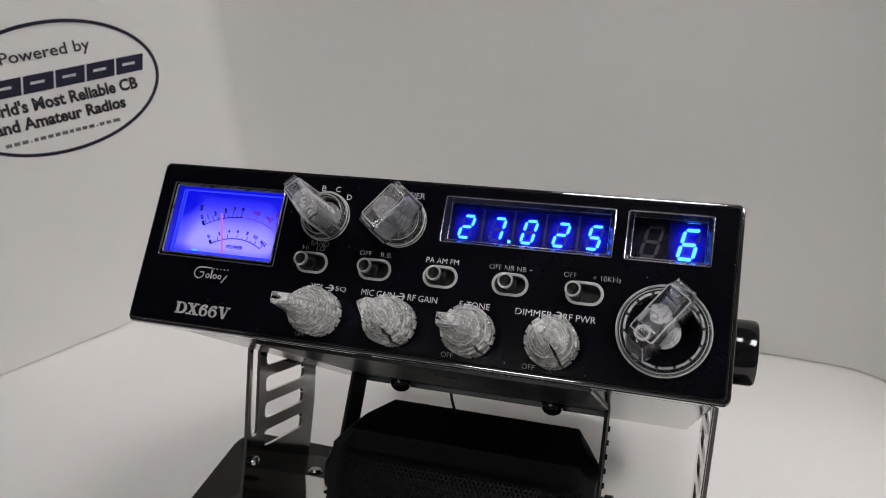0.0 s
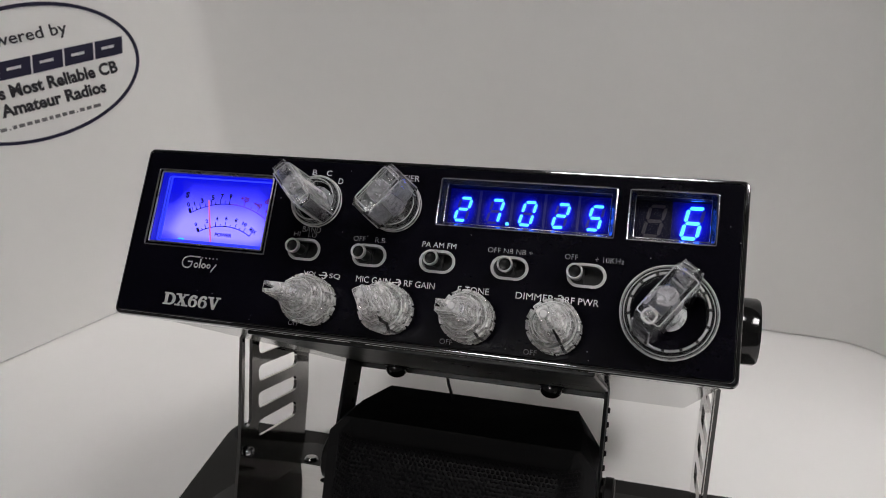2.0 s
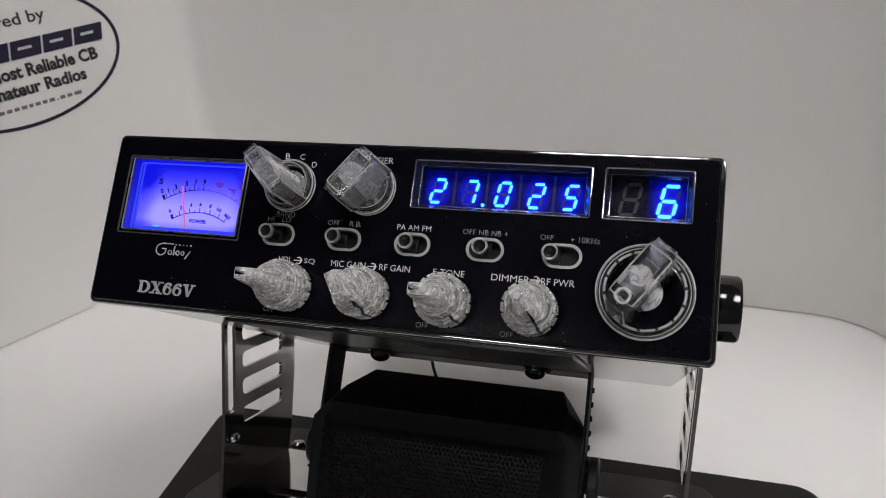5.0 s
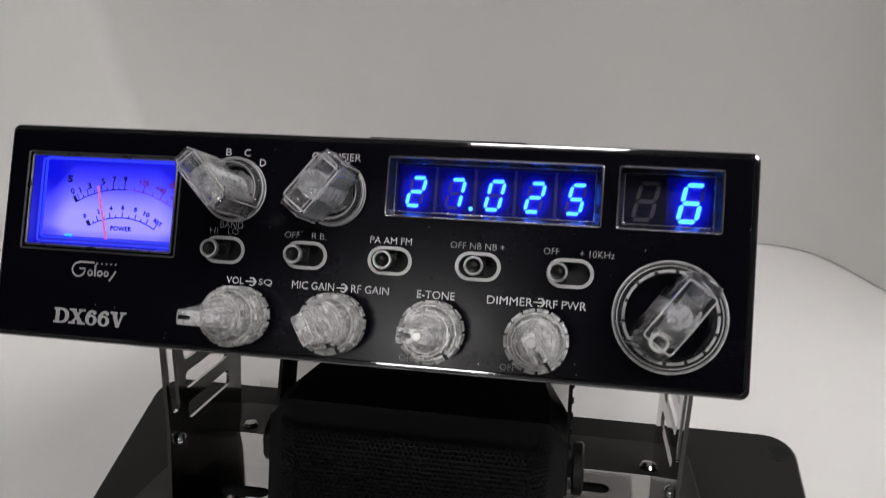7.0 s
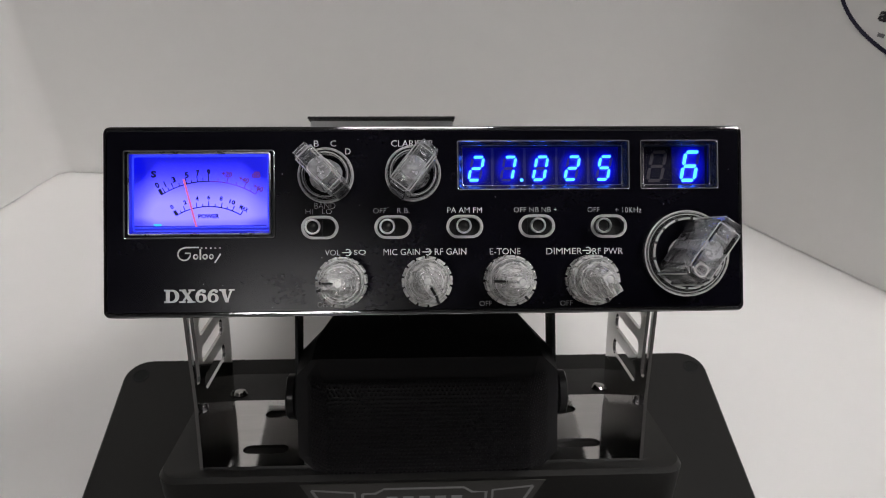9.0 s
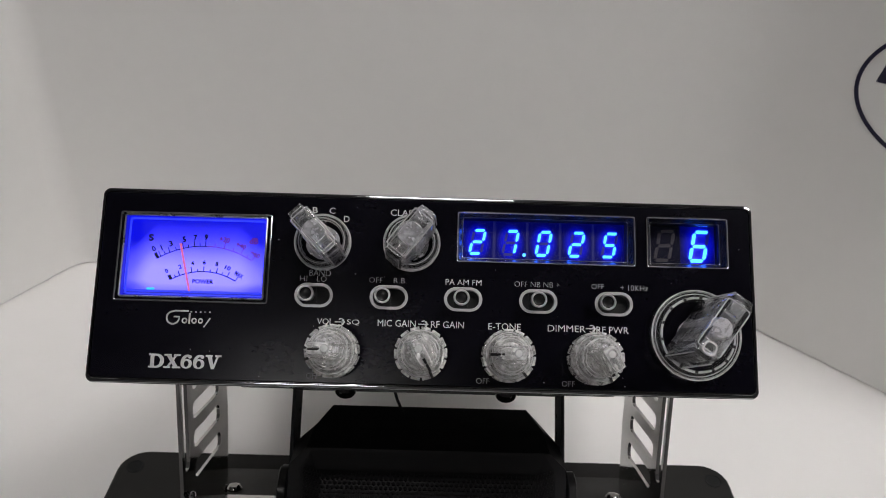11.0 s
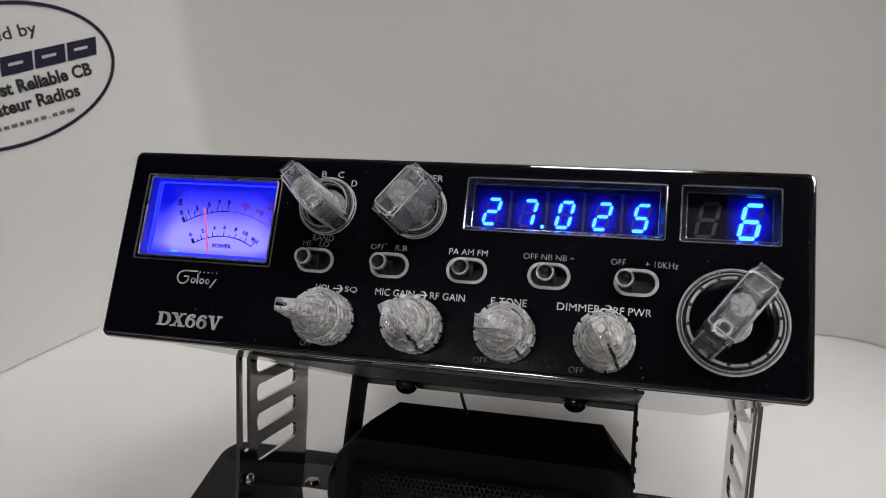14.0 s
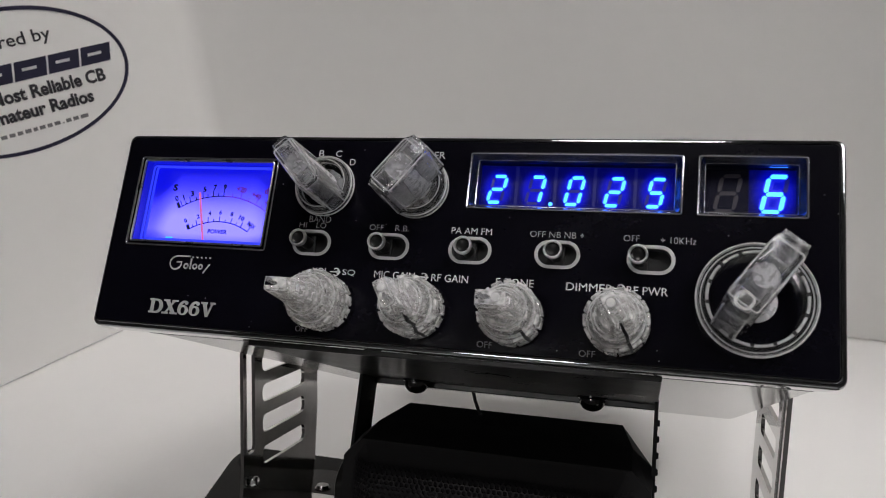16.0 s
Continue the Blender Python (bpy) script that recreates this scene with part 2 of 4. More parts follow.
def painted_spill(name, strength):
    """The face of a lit digit module: the blue spill round its segments, painted as emission that dies away towards the
    module's edges.
    """
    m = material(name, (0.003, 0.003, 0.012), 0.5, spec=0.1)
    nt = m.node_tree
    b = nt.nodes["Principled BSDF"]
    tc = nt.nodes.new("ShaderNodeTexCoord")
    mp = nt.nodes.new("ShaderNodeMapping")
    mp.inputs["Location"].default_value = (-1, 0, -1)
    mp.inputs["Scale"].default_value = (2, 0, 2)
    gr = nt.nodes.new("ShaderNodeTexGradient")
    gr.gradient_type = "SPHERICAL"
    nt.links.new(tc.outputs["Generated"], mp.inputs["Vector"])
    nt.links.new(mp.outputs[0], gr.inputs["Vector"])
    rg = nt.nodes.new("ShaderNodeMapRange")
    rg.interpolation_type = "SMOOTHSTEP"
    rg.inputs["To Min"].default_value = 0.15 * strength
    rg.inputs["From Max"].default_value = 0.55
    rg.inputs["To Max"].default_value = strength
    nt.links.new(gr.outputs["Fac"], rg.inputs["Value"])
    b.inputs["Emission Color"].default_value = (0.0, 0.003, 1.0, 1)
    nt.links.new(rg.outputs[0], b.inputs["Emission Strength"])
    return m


# frequency backing: the digits' blue spill is painted as faint emission
M_DISP_LIT = glow("backing_painted_spill", (0.0, 0.002, 1.0), 0.085, (0.002, 0.002, 0.01))
M_SPILL = painted_spill("digit_spill", 0.58)
M_SMOKE = material("smoky_well", (0.007, 0.007, 0.0075), 0.45, 0.0, var=0.15, scale=90, spec=0.12)
M_KNOB = clear_plastic("clear_acrylic", (0.985, 0.985, 0.99), 0.012, 0.03, 0.3, 250, 0.2)
M_BAR = clear_plastic("clear_handle_acrylic", (0.98, 0.98, 0.99), 0.01, 0.012, 0.35, 300, 0.2, 200, 0.16)
# strong uneven clouding paints the light caught inside the clear stacked knobs
M_KNOB_FROST = clear_plastic("frosted_acrylic", (0.985, 0.98, 0.97), 0.01, 0.38, 0.35, 480, 0.2, 380, 0.5, 0.95)
M_TOOTH = clear_plastic("tooth_acrylic", (0.985, 0.98, 0.97), 0.01, 0.42, 0.2, 480, 0.2, 380, 0.2, 0.8)
# cloudy acrylic for ribs, and for tubes that paint light caught on edges
M_RIM = clear_plastic("pale_acrylic", (0.97, 0.97, 0.97), 0.03, 0.45, 0.1, 600)
M_FROST = clear_plastic("frosted_core", (0.93, 0.93, 0.95), 0.3, 0.62, 0.1, 600)
M_BLOCK = clear_plastic("hazy_core_block", (0.96, 0.96, 0.98), 0.12, 0.34, 0.2, 420, 0.15, 0.0, 0.5, 0.7)
M_CAP = material("lever_cap_black", (0.008, 0.008, 0.008), 0.22, var=0.2, scale=200, spec=0.14)
M_TIP = material("worn_chrome", (0.78, 0.78, 0.78), 0.36, 1.0, var=0.12, scale=300, bump=0.05, bump_scale=900)
M_PANE = pane_material("clear_window", (0.98, 0.98, 0.985), 1.2)


# ---- mesh tools (centimetres; turned into metres when linked) ----
def part(name, bm, mat, parent=None, label="", smooth=True, hollow=None):
    """One mesh object. hollow: a closed shape inside it that is air."""
    me = bpy.data.meshes.new(name)
    bmesh.ops.recalc_face_normals(bm, faces=bm.faces)
    if hollow:
        bmesh.ops.recalc_face_normals(hollow, faces=hollow.faces)
        bmesh.ops.reverse_faces(hollow, faces=hollow.faces)
        join(bm, hollow)
    bmesh.ops.scale(bm, vec=(0.01, 0.01, 0.01), verts=bm.verts)
    if smooth:
        for fc in bm.faces:
            fc.smooth = True
        for e in bm.edges:
            if len(e.link_faces) == 2 and e.calc_face_angle(0) > 0.6:
                e.smooth = False
    bm.to_mesh(me)
    bm.free()
    me.materials.append(mat)
    ob = new(name, me)
    ob.parent = parent
    if label:
        ob["label"] = label
    return ob


def thing(name, label, category, m=Matrix(), group="", kind=""):
    ob = new(name)
    ob.empty_display_size = 0.02
    ob.matrix_world = m
    return tagged(ob, label, category, group, kind)


def box(x0, x1, y0, y1, z0, z1, bevel=0.0, seg=2, bm=None):
    b = bmesh.new()
    bmesh.ops.create_cube(b, size=1)
    for v in b.verts:
        v.co = Vector(((x0 + x1) / 2 + v.co.x * (x1 - x0), (y0 + y1) / 2 + v.co.y * (y1 - y0), (z0 + z1) / 2 + v.co.z * (z1 - z0)))
    if bevel:
        bmesh.ops.bevel(b, geom=b.edges[:], offset=bevel, segments=seg, profile=0.5, affect="EDGES")
    return join(bm, b) if bm else b


def join(bm, other):
    me = bpy.data.meshes.new("tmp")
    other.to_mesh(me)
    other.free()
    bm.from_mesh(me)
    bpy.data.meshes.remove(me)
    return bm


def moved(bm, m):
    bmesh.ops.transform(bm, matrix=m, verts=bm.verts)
    return bm


def move(x=0, y=0, z=0):
    return Matrix.Translation((x, y, z))


def turn(deg, axis):
    return Matrix.Rotation(radians(deg), 4, axis)


def lathe(profile, n=48, notch=None, ring=False):
    """A turned solid round -y: profile of (radius, height towards the front). ring: the profile closes on itself, open in the middle."""
    b = bmesh.new()
    rings = []
    for r, h in profile:
        loop = []
        for i in range(n):
            a = 2 * math.pi * i / n
            rr = r * (notch(i, r, h) if notch else 1)
            loop.append(b.verts.new((rr * math.cos(a), -h, rr * math.sin(a))))
        rings.append(loop)
    for p, q in zip(rings, rings[1:]):
        for i in range(n):
            b.faces.new((p[i], p[(i + 1) % n], q[(i + 1) % n], q[i]))
    if ring:
        for i in range(n):
            b.faces.new((rings[-1][i], rings[-1][(i + 1) % n], rings[0][(i + 1) % n], rings[0][i]))
    else:
        b.faces.new(rings[0])
        b.faces.new(rings[-1])
    return b


def tube(points, radius, n=8, closed=False):
    b = bmesh.new()
    rings = []
    k = len(points)
    for i, p in enumerate(points):
        p = Vector(p)
        a = Vector(points[i - 1] if i or closed else points[0])
        c = Vector(points[(i + 1) % k] if i < k - 1 or closed else points[-1])
        d = (c - a).normalized()
        u = d.orthogonal().normalized() if abs(d.y) > 0.9 else d.cross(Vector((0, 1, 0))).normalized()
        w = d.cross(u)
        rings.append([b.verts.new(p + radius * (math.cos(2 * math.pi * j / n) * u + math.sin(2 * math.pi * j / n) * w)) for j in range(n)])
    for i in range(k if closed else k - 1):
        p, q = rings[i], rings[(i + 1) % k]
        for j in range(n):
            b.faces.new((p[j], p[(j + 1) % n], q[(j + 1) % n], q[j]))
    if not closed:
        b.faces.new(rings[0])
        b.faces.new(rings[-1])
    return b


def round_rect(x0, x1, z0, z1, r, n=6):
    pts = []
    for cx, cz, a0 in ((x1 - r, z1 - r, 0), (x0 + r, z1 - r, 90), (x0 + r, z0 + r, 180), (x1 - r, z0 + r, 270)):
        for i in range(n + 1):
            a = radians(a0 + 90 * i / n)
            pts.append((cx + r * math.cos(a), cz + r * math.sin(a)))
    return pts


def loft(loops, close_ends=True):
    """Loops of equal numbers of 3D points joined in order."""
    b = bmesh.new()
    rings = [[b.verts.new(p) for p in loop] for loop in loops]
    n = len(rings[0])
    for p, q in zip(rings, rings[1:]):
        for i in range(n):
            b.faces.new((p[i], p[(i + 1) % n], q[(i + 1) % n], q[i]))
    if close_ends:
        b.faces.new(rings[0])
        b.faces.new(rings[-1])
    return b


def frame_loft(sections, r, n=6):
    """A picture-frame shape: sections of (grow, y) round the rectangle given, closed on itself."""
    def build(x0, x1, z0, z1):
        b = bmesh.new()
        rings = []
        for grow, y in sections:
            rr = max(r + grow, 0.02)
            rings.append([b.verts.new((x, y, z)) for x, z in round_rect(x0 - grow, x1 + grow, z0 - grow, z1 + grow, rr, n)])
        k = len(rings[0])
        for p, q in zip(rings, rings[1:] + rings[:1]):
            for i in range(k):
                b.faces.new((p[i], p[(i + 1) % k], q[(i + 1) % k], q[i]))
        return b
    return build


def flat(outline, holes, y0, y1):
    """A plate in the xz plane with holes through it, from y0 to y1."""
    b = bmesh.new()
    edges = []
    for loop in [outline, *holes]:
        vs = [b.verts.new((x, y0, z)) for x, z in loop]
        edges += [b.edges.new((vs[i], vs[(i + 1) % len(vs)])) for i in range(len(vs))]
    bmesh.ops.triangle_fill(b, use_beauty=True, use_dissolve=False, edges=edges)
    top = b.faces[:]
    ext = bmesh.ops.extrude_face_region(b, geom=top)
    for v in [g for g in ext["geom"] if isinstance(g, bmesh.types.BMVert)]:
        v.co.y = y1
    return b


def capsule(x0, x1, z, half, n=8):
    pts = []
    for cx, a0 in ((x1 - half, -90), (x0 + half, 90)):
        for i in range(n + 1):
            a = radians(a0 + 180 * i / n)
            pts.append((cx + half * math.cos(a), z + half * math.sin(a)))
    return pts


def writing(text, x0, x1, z0, z1, bold=0.0, slant=0.0, thick=0.012, y=0.0):
    """Lettering in the xz plane, facing -y, fitted to the rectangle."""
    cu = bpy.data.curves.new("tmp", "FONT")
    cu.body = text
    cu.offset = bold
    cu.shear = slant
    cu.resolution_u = 3
    ob = bpy.data.objects.new("tmp", cu)
    me = bpy.data.meshes.new_from_object(ob)
    b = bmesh.new()
    b.from_mesh(me)
    bpy.data.objects.remove(ob)
    bpy.data.curves.remove(cu)
    bpy.data.meshes.remove(me)
    xs, ys = [v.co.x for v in b.verts], [v.co.y for v in b.verts]
    lo, hi, bo, to = min(xs), max(xs), min(ys), max(ys)
    for v in b.verts:
        v.co = Vector((x0 + (v.co.x - lo) / (hi - lo) * (x1 - x0), y - thick, z0 + (v.co.y - bo) / (to - bo) * (z1 - z0)))
    return b


def strip(points, width, y):
    """A flat ribbon along (x, z) points."""
    b = bmesh.new()
    left, right = [], []
    for i, (x, z) in enumerate(points):
        a, c = points[max(i - 1, 0)], points[min(i + 1, len(points) - 1)]
        d = Vector((c[0] - a[0], c[1] - a[1])).normalized()
        left.append(b.verts.new((x - d.y * width / 2, y, z + d.x * width / 2)))
        right.append(b.verts.new((x + d.y * width / 2, y, z - d.x * width / 2)))
    for i in range(len(points) - 1):
        b.faces.new((left[i], left[i + 1], right[i + 1], right[i]))
    return b


# ---- the room and the white display board ----
def slab(name, x0, x1, y0, y1, z0, z1, mat):
    return tagged(part(name, box(x0, x1, y0, y1, z0, z1), mat, smooth=False), kind="structure")


tagged(slab("floor", -220, 220, -260, 180, -80, -75, M_CARPET), "dark grey carpeted room floor below the table", "floor")
tagged(slab("ceiling", -220, 220, -260, 180, 175, 180, M_CEIL), "off-white painted ceiling with square light panels", "ceiling")
tagged(slab("wall_north", -220, 220, 180, 190, -75, 175, M_ROOM), "plain grey painted room wall", "wall")
tagged(slab("wall_south", -220, 220, -270, -260, -75, 175, M_ROOM), "plain grey painted room wall", "wall")
tagged(slab("wall_west", -230, -220, -260, 180, -75, 175, M_ROOM), "plain grey painted room wall", "wall")
tagged(slab("wall_east", 220, 230, -260, 180, -75, 175, M_ROOM), "plain grey painted room wall", "wall")

for px, py, size in PANELS:
    cl = thing("ceiling_light", "square white-framed ceiling panel light, switched on", "ceiling light", move(px, py, 1.745) @ Matrix.Scale(size, 4), "ceiling lights")
    part("frame", moved(frame_loft([(0, -0.4), (2, -0.4), (2, 0.6), (0, 0.6)], 0.5)(-30, 30, -30, 30), turn(90, "X")), M_FRAME, cl)
    part("diffuser", box(-29.9, 29.9, -29.9, 29.9, -0.2, 0.4), M_PANEL, cl, "glowing white diffuser")

table = thing("display_table", "white laminate table under the radio stand", "table")
part("tabletop", box(-75, 75, -45, 55, -2.5, 0, 0.2), M_TABLE, table)
for lx in (-70, 70):
    for ly in (-40, 50):
        part("leg", box(lx - 2, lx + 2, ly - 2, ly + 2, -75, -2.5, 0.2), M_FRAME, table)

CORNER_L, CORNER_R = Vector((-29.79, 35.44, 0)), Vector((22.50, 31.48, 0))
WAY_L, WAY_R = Vector((-0.4935, -0.8698, 0)), Vector((0.6951, -0.7189, 0))
BOARD_H = 55.0


def panel_matrix(at, along, facing):
    m = Matrix.Identity(4)
    m.col[0][:3], m.col[1][:3], m.col[2][:3] = along, -facing, (0, 0, 1)
    m.translation = at
    return m


board = thing("display_board", "white folded display board standing on the table", "display board")
IN_L, IN_R = Vector((0.8698, -0.4935, 0)), Vector((-0.7189, -0.6951, 0))
WING = 23.3


def fold(before, corner, after, reach, n=10):
    """A rounded fold: a smooth bend that begins and ends at the given reach from the corner."""
    a, b = corner + (before - corner).normalized() * reach, corner + (after - corner).normalized() * reach
    return [(1 - t) ** 2 * a + 2 * t * (1 - t) * corner + t * t * b for t in (i / n for i in range(n + 1))]


def sheet(line, thick, z0, z1):
    """A standing sheet along a line on the table, its thickness to the outer side."""
    outer = []
    for i, p in enumerate(line):
        d = (line[min(i + 1, len(line) - 1)] - line[max(i - 1, 0)]).normalized()
        outer.append(p + Vector((-d.y, d.x, 0)) * thick)
    around = list(line) + outer[::-1]
    return loft([[(p.x, p.y, z) for p in around] for z in (z0, z1)])


ENDS = CORNER_L + WAY_L * WING, CORNER_R + WAY_R * WING
part("folded_sheet", sheet([ENDS[0]] + fold(ENDS[0], CORNER_L, CORNER_R, 1.2) + fold(CORNER_L, CORNER_R, ENDS[1], 2.6) + [ENDS[1]], 0.5, 0.1, BOARD_H), M_BOARD, board)


def sign(m):
    """The printed oval: a ring, a line of small words, a row of heavy slanted blocks, two bold lines and a row of thin bars."""
    s = thing("printed_sign", "navy oval print with bold lettering on the white board", "sign", m, "printed ovals on the board wings")
    ring = []
    for k in (0, 1):
        a, b = (7.92, 4.87) if k else (7.66, 4.61)
        ring.append([(a * math.cos(2 * math.pi * i / 96), b * math.sin(2 * math.pi * i / 96)) for i in range(96)])
    part("oval_ring", flat(ring[1], [ring[0]], -0.02, -0.005), M_INK, s, smooth=False)
    part("lettering", writing("Powered by", -3.15, 3.15, 2.05, 3.15, 0.012, y=-0.01), M_INK2, s, smooth=False)
    part("lettering", writing("World's Most Reliable CB", -5.95, 6.0, -1.27, -0.28, 0.04, y=-0.01), M_INK2, s, smooth=False)
    part("lettering", writing("and Amateur Radios", -4.75, 4.75, -2.52, -1.58, 0.04, y=-0.01), M_INK2, s, smooth=False)
    x = -6.75
    for i in range(6):
        w = 2.12
        o = [(x, 0.05), (x + w, 0.05), (x + w + 0.28, 1.3), (x + 0.28, 1.3)]
        hole = [(x + 0.62, 0.62), (x + w - 0.52, 0.62), (x + w - 0.48, 0.82), (x + 0.66, 0.82)]
        part("logo_block", flat(o, [hole], -0.02, -0.005), M_INK, s, smooth=False)
        x += w + 0.14
    x = -4.4
    for i in range(17):
        w = (0.42, 0.42, 0.42, 0.12, 0.28, 0.4, 0.38, 0.36, 0.4, 0.28, 0.38, 0.34, 0.4, 0.12, 0.36, 0.38, 0.56)[i]
        part("small_print", box(x, x + w, -0.016, -0.005, -3.46, -3.2 if w > 0.2 else -3.36), M_INK3, s, smooth=False)
        x += w + 0.15
    return s


def in_metres(m):
    out = m.copy()
    out.translation = m.translation * 0.01
    return out


SIGN_Z = Vector((0, 0, 20.8))
sign(in_metres(panel_matrix(CORNER_L + WAY_L * 13.3 + SIGN_Z + IN_L * 0.03, -WAY_L, IN_L)))
sign(in_metres(panel_matrix(CORNER_R + WAY_R * 13.5 + SIGN_Z + IN_R * 0.03, WAY_R, IN_R)))

# ---- the stand: base plate, wedge, bracket ----
stand = thing("display_stand", "textured black plastic stand with a wedge block and pale outline emblem", "stand")
part("base_plate", moved(loft([[(x, y, z) for x, z in round_rect(-17.95 + g, 17.95 - g, -9 + g, 13.3 - g, 1.4)] for g, y in ((0.12, 0), (0, -0.15), (0, -1.1), (0.15, -1.3))]), turn(-90, "X")), M_STAND, stand)
for sx in (-16.9, 17.0):
    for sy in (12.0, -7.9):
        part("corner_screw", moved(lathe([(0.5, 0), (0.5, 0.03), (0.42, 0.05), (0.38, 0.015), (0.14, 0.015)], 20), move(sx, sy, 1.3) @ turn(-90, "X")), M_MATTE, stand)

TILT = 25.0
BR = move(0, 1.4, 7.4) @ turn(-TILT, "X")
wedge = []
for x0, x1, u0, u1, v, z in ((-12.0, 12.0, -0.5, 10.4, -0.25, None), (-12.15, 12.15, -0.62, 10.6, -0.5, None), (-12.4, 12.4, None, None, None, 1.28)):
    loop = []
    for x, u in round_rect(x0, x1, -0.6 if u0 is None else u0, 10.6 if u1 is None else u1, 1.1):
        if z is None:
            loop.append(BR @ Vector((x, u, v)))
        else:
            p = BR @ Vector((x, u, -0.5))
            loop.append(Vector((x, p.y + (-0.35 if u < 4 else 0.5), z)))
    wedge.append(loop)
part("wedge_block", loft(wedge), M_STAND, stand)
# pale outline emblem on the wedge's sloping front
emblem = BR @ move(0, -0.65, -0.5) @ turn(TILT - 3.35, "X") @ move(0, -0.03, 0)
part("emblem_field", moved(flat([(-5.65, -0.17), (5.55, -0.17), (4.5, -3.1), (-4.6, -3.1)], [], -0.006, 0.02), emblem), M_FIELD, stand, "grey painted emblem field", smooth=False)
for pts in ([(-5.15, -0.6), (-3.2, -0.85), (-3.2, -2.5), (-4.45, -2.5), (-5.15, -0.6)], [(-2.85, -0.95), (-2.25, -0.93), (-1.85, -0.6), (1.8, -0.6), (2.2, -0.95), (2.85, -0.97), (2.85, -2.9), (-2.85, -2.9), (-2.85, -0.95)], [(5.0, -0.6), (3.15, -0.85), (3.15, -2.5), (4.35, -2.5), (5.0, -0.6)]):
    part("emblem_line", moved(strip(pts, 0.15, -0.012), emblem), M_DIM, stand, "pale grey painted outline", smooth=False)
for x in (-1.5, -0.75, 0.0, 0.75, 1.5):
    part("emblem_line", moved(box(x - 0.25, x + 0.25, -0.014, -0.004, -1.9, -1.2), emblem), M_DIM, stand, "pale grey painted bar", smooth=False)
for bx in (-9.95, 10.0):
    part("bolt", moved(lathe([(0.4, 0), (0.4, 0.18), (0.3, 0.32), (0.12, 0.38)], 20), BR @ move(bx, 7.75, -0.35) @ turn(-90, "X")), M_CASE, stand, "dull round-headed bolt")

bracket = thing("mounting_bracket", "polished steel U-shaped mounting bracket with slotted sides", "bracket")
# bottom plate, drawn with u along depth
PX = 10.12
slots = []
for s in (-1, 1):
    for u, x0, x1 in ((1.5, 6.4, 8.55), (5.0, 6.0, 8.1)):
        slots.append(capsule(min(s * x0, s * x1), max(s * x0, s * x1), u, 0.4))
plate = flat(round_rect(-PX, PX, 0.0, 6.6, 0.25), slots, -0.16, 0.0)
part("bottom_plate", moved(plate, BR @ move(0, 0, -0.2) @ turn(-90, "X")), M_STEEL, bracket)


def side_panel():
    """A tall side in (u, v): a long upright slot near the front edge and a ladder of oblong windows."""
    out = [(0.0, -0.16), (6.6, -0.16), (7.0, 1.0), (7.4, 4.0), (7.4, 9.8)]
    for i in range(0, 13):
        a = radians(180 * i / 12)
        out.append((3.9 + 3.5 * math.cos(a), 9.8 + 2.6 * math.sin(a)))
    out += [(0.4, 9.0), (0.35, 3.0)]
    holes = [[(p[1], p[0]) for p in capsule(3.6, 8.7, 0.98, 0.33)]]
    for v0 in (2.82, 4.2, 5.52, 6.85):
        holes.append(round_rect(1.95, 5.95, v0 - 0.0, v0 + 0.78, 0.3, 4))
    return flat(out, holes, -0.075, 0.075)


for s in (-1, 1):
    m = BR @ move(s * PX, 0, 0) @ turn(2 * s, "Y") @ turn(90, "Z")
    part("side_panel", moved(side_panel(), m), M_STEEL, bracket)
    part("side_screw", moved(lathe([(0.27, 0), (0.26, 0.08), (0.2, 0.17), (0.1, 0.22)], 20), BR @ move(s * (PX - 0.08), 0.98, 2.4) @ turn(-90 * s, "Z")), M_CHROME, bracket)
    part("clamp_knob", moved(lathe([(0.5, 0), (0.5, 0.25), (1.22, 0.3), (1.27, 0.4), (1.27, 1.22), (1.2, 1.34), (1.05, 1.32)], 48), move(s * (PX + 0.1), 6.1, 17.0) @ turn(90 * s, "Z")), M_GLOSS, bracket, "smooth glossy black thumb knob")

# ---- the radio ----
LEAN = 41.42
RADIO = move(0, 0, 0.2276) @ turn(-LEAN, "X")
radio = thing("cb_radio", "black two-way radio with chrome trim, clear knobs, lit blue displays", "radio", RADIO)
body_loops = [[(x, y, z) for x, z in round_rect(-9.72 + g, 9.95 - g, -2.94 + g, 2.66 - g, 0.18, 3)] for g, y in ((0, 1.42), (0, 23.3), (0.15, 23.5))]
part("case", loft(body_loops), M_CASE, radio, "satin steel case")
part("case_seam", frame_loft([(0, 0), (0.03, 0), (0.03, 0.12), (0, 0.12)], 0.18, 3)(-9.72, 9.95, -2.94, 2.66), M_BLACK, radio).location = (0, 0.0205, 0)
# front bezel, chrome with a black face inside
BEZEL = ((0.5, 1.5, 0.2), (0.04, 1.47, 0.2), (0.0, 0.5, 0.22), (0.0, 0.25, 0.22), (0.012, 0.12, 0.22), (0.035, 0.07, 0.21), (0.06, 0.055, 0.2), (0.11, 0.055, 0.18), (0.125, 0.0, 0.17), (0.138, -0.022, 0.17), (0.155, -0.022, 0.16), (0.175, 0.01, 0.15), (0.2, 0.02, 0.14), (0.2, 0.3, 0.14))
bez = [[(x, y, z) for x, z in round_rect(-10.13 + g, 10.15 - g, -3.05 + g, 2.95 - g, r)] for g, y, r in BEZEL]
part("bezel", loft(bez, False), M_DKCHROME, radio, "dark chrome surround")
WINDOWS = {"meter": (-9.30, -4.95, -0.44, 2.08), "freq": (1.06, 6.28, 1.02, 2.36), "chan": (6.92, 9.16, 1.02, 2.36)}
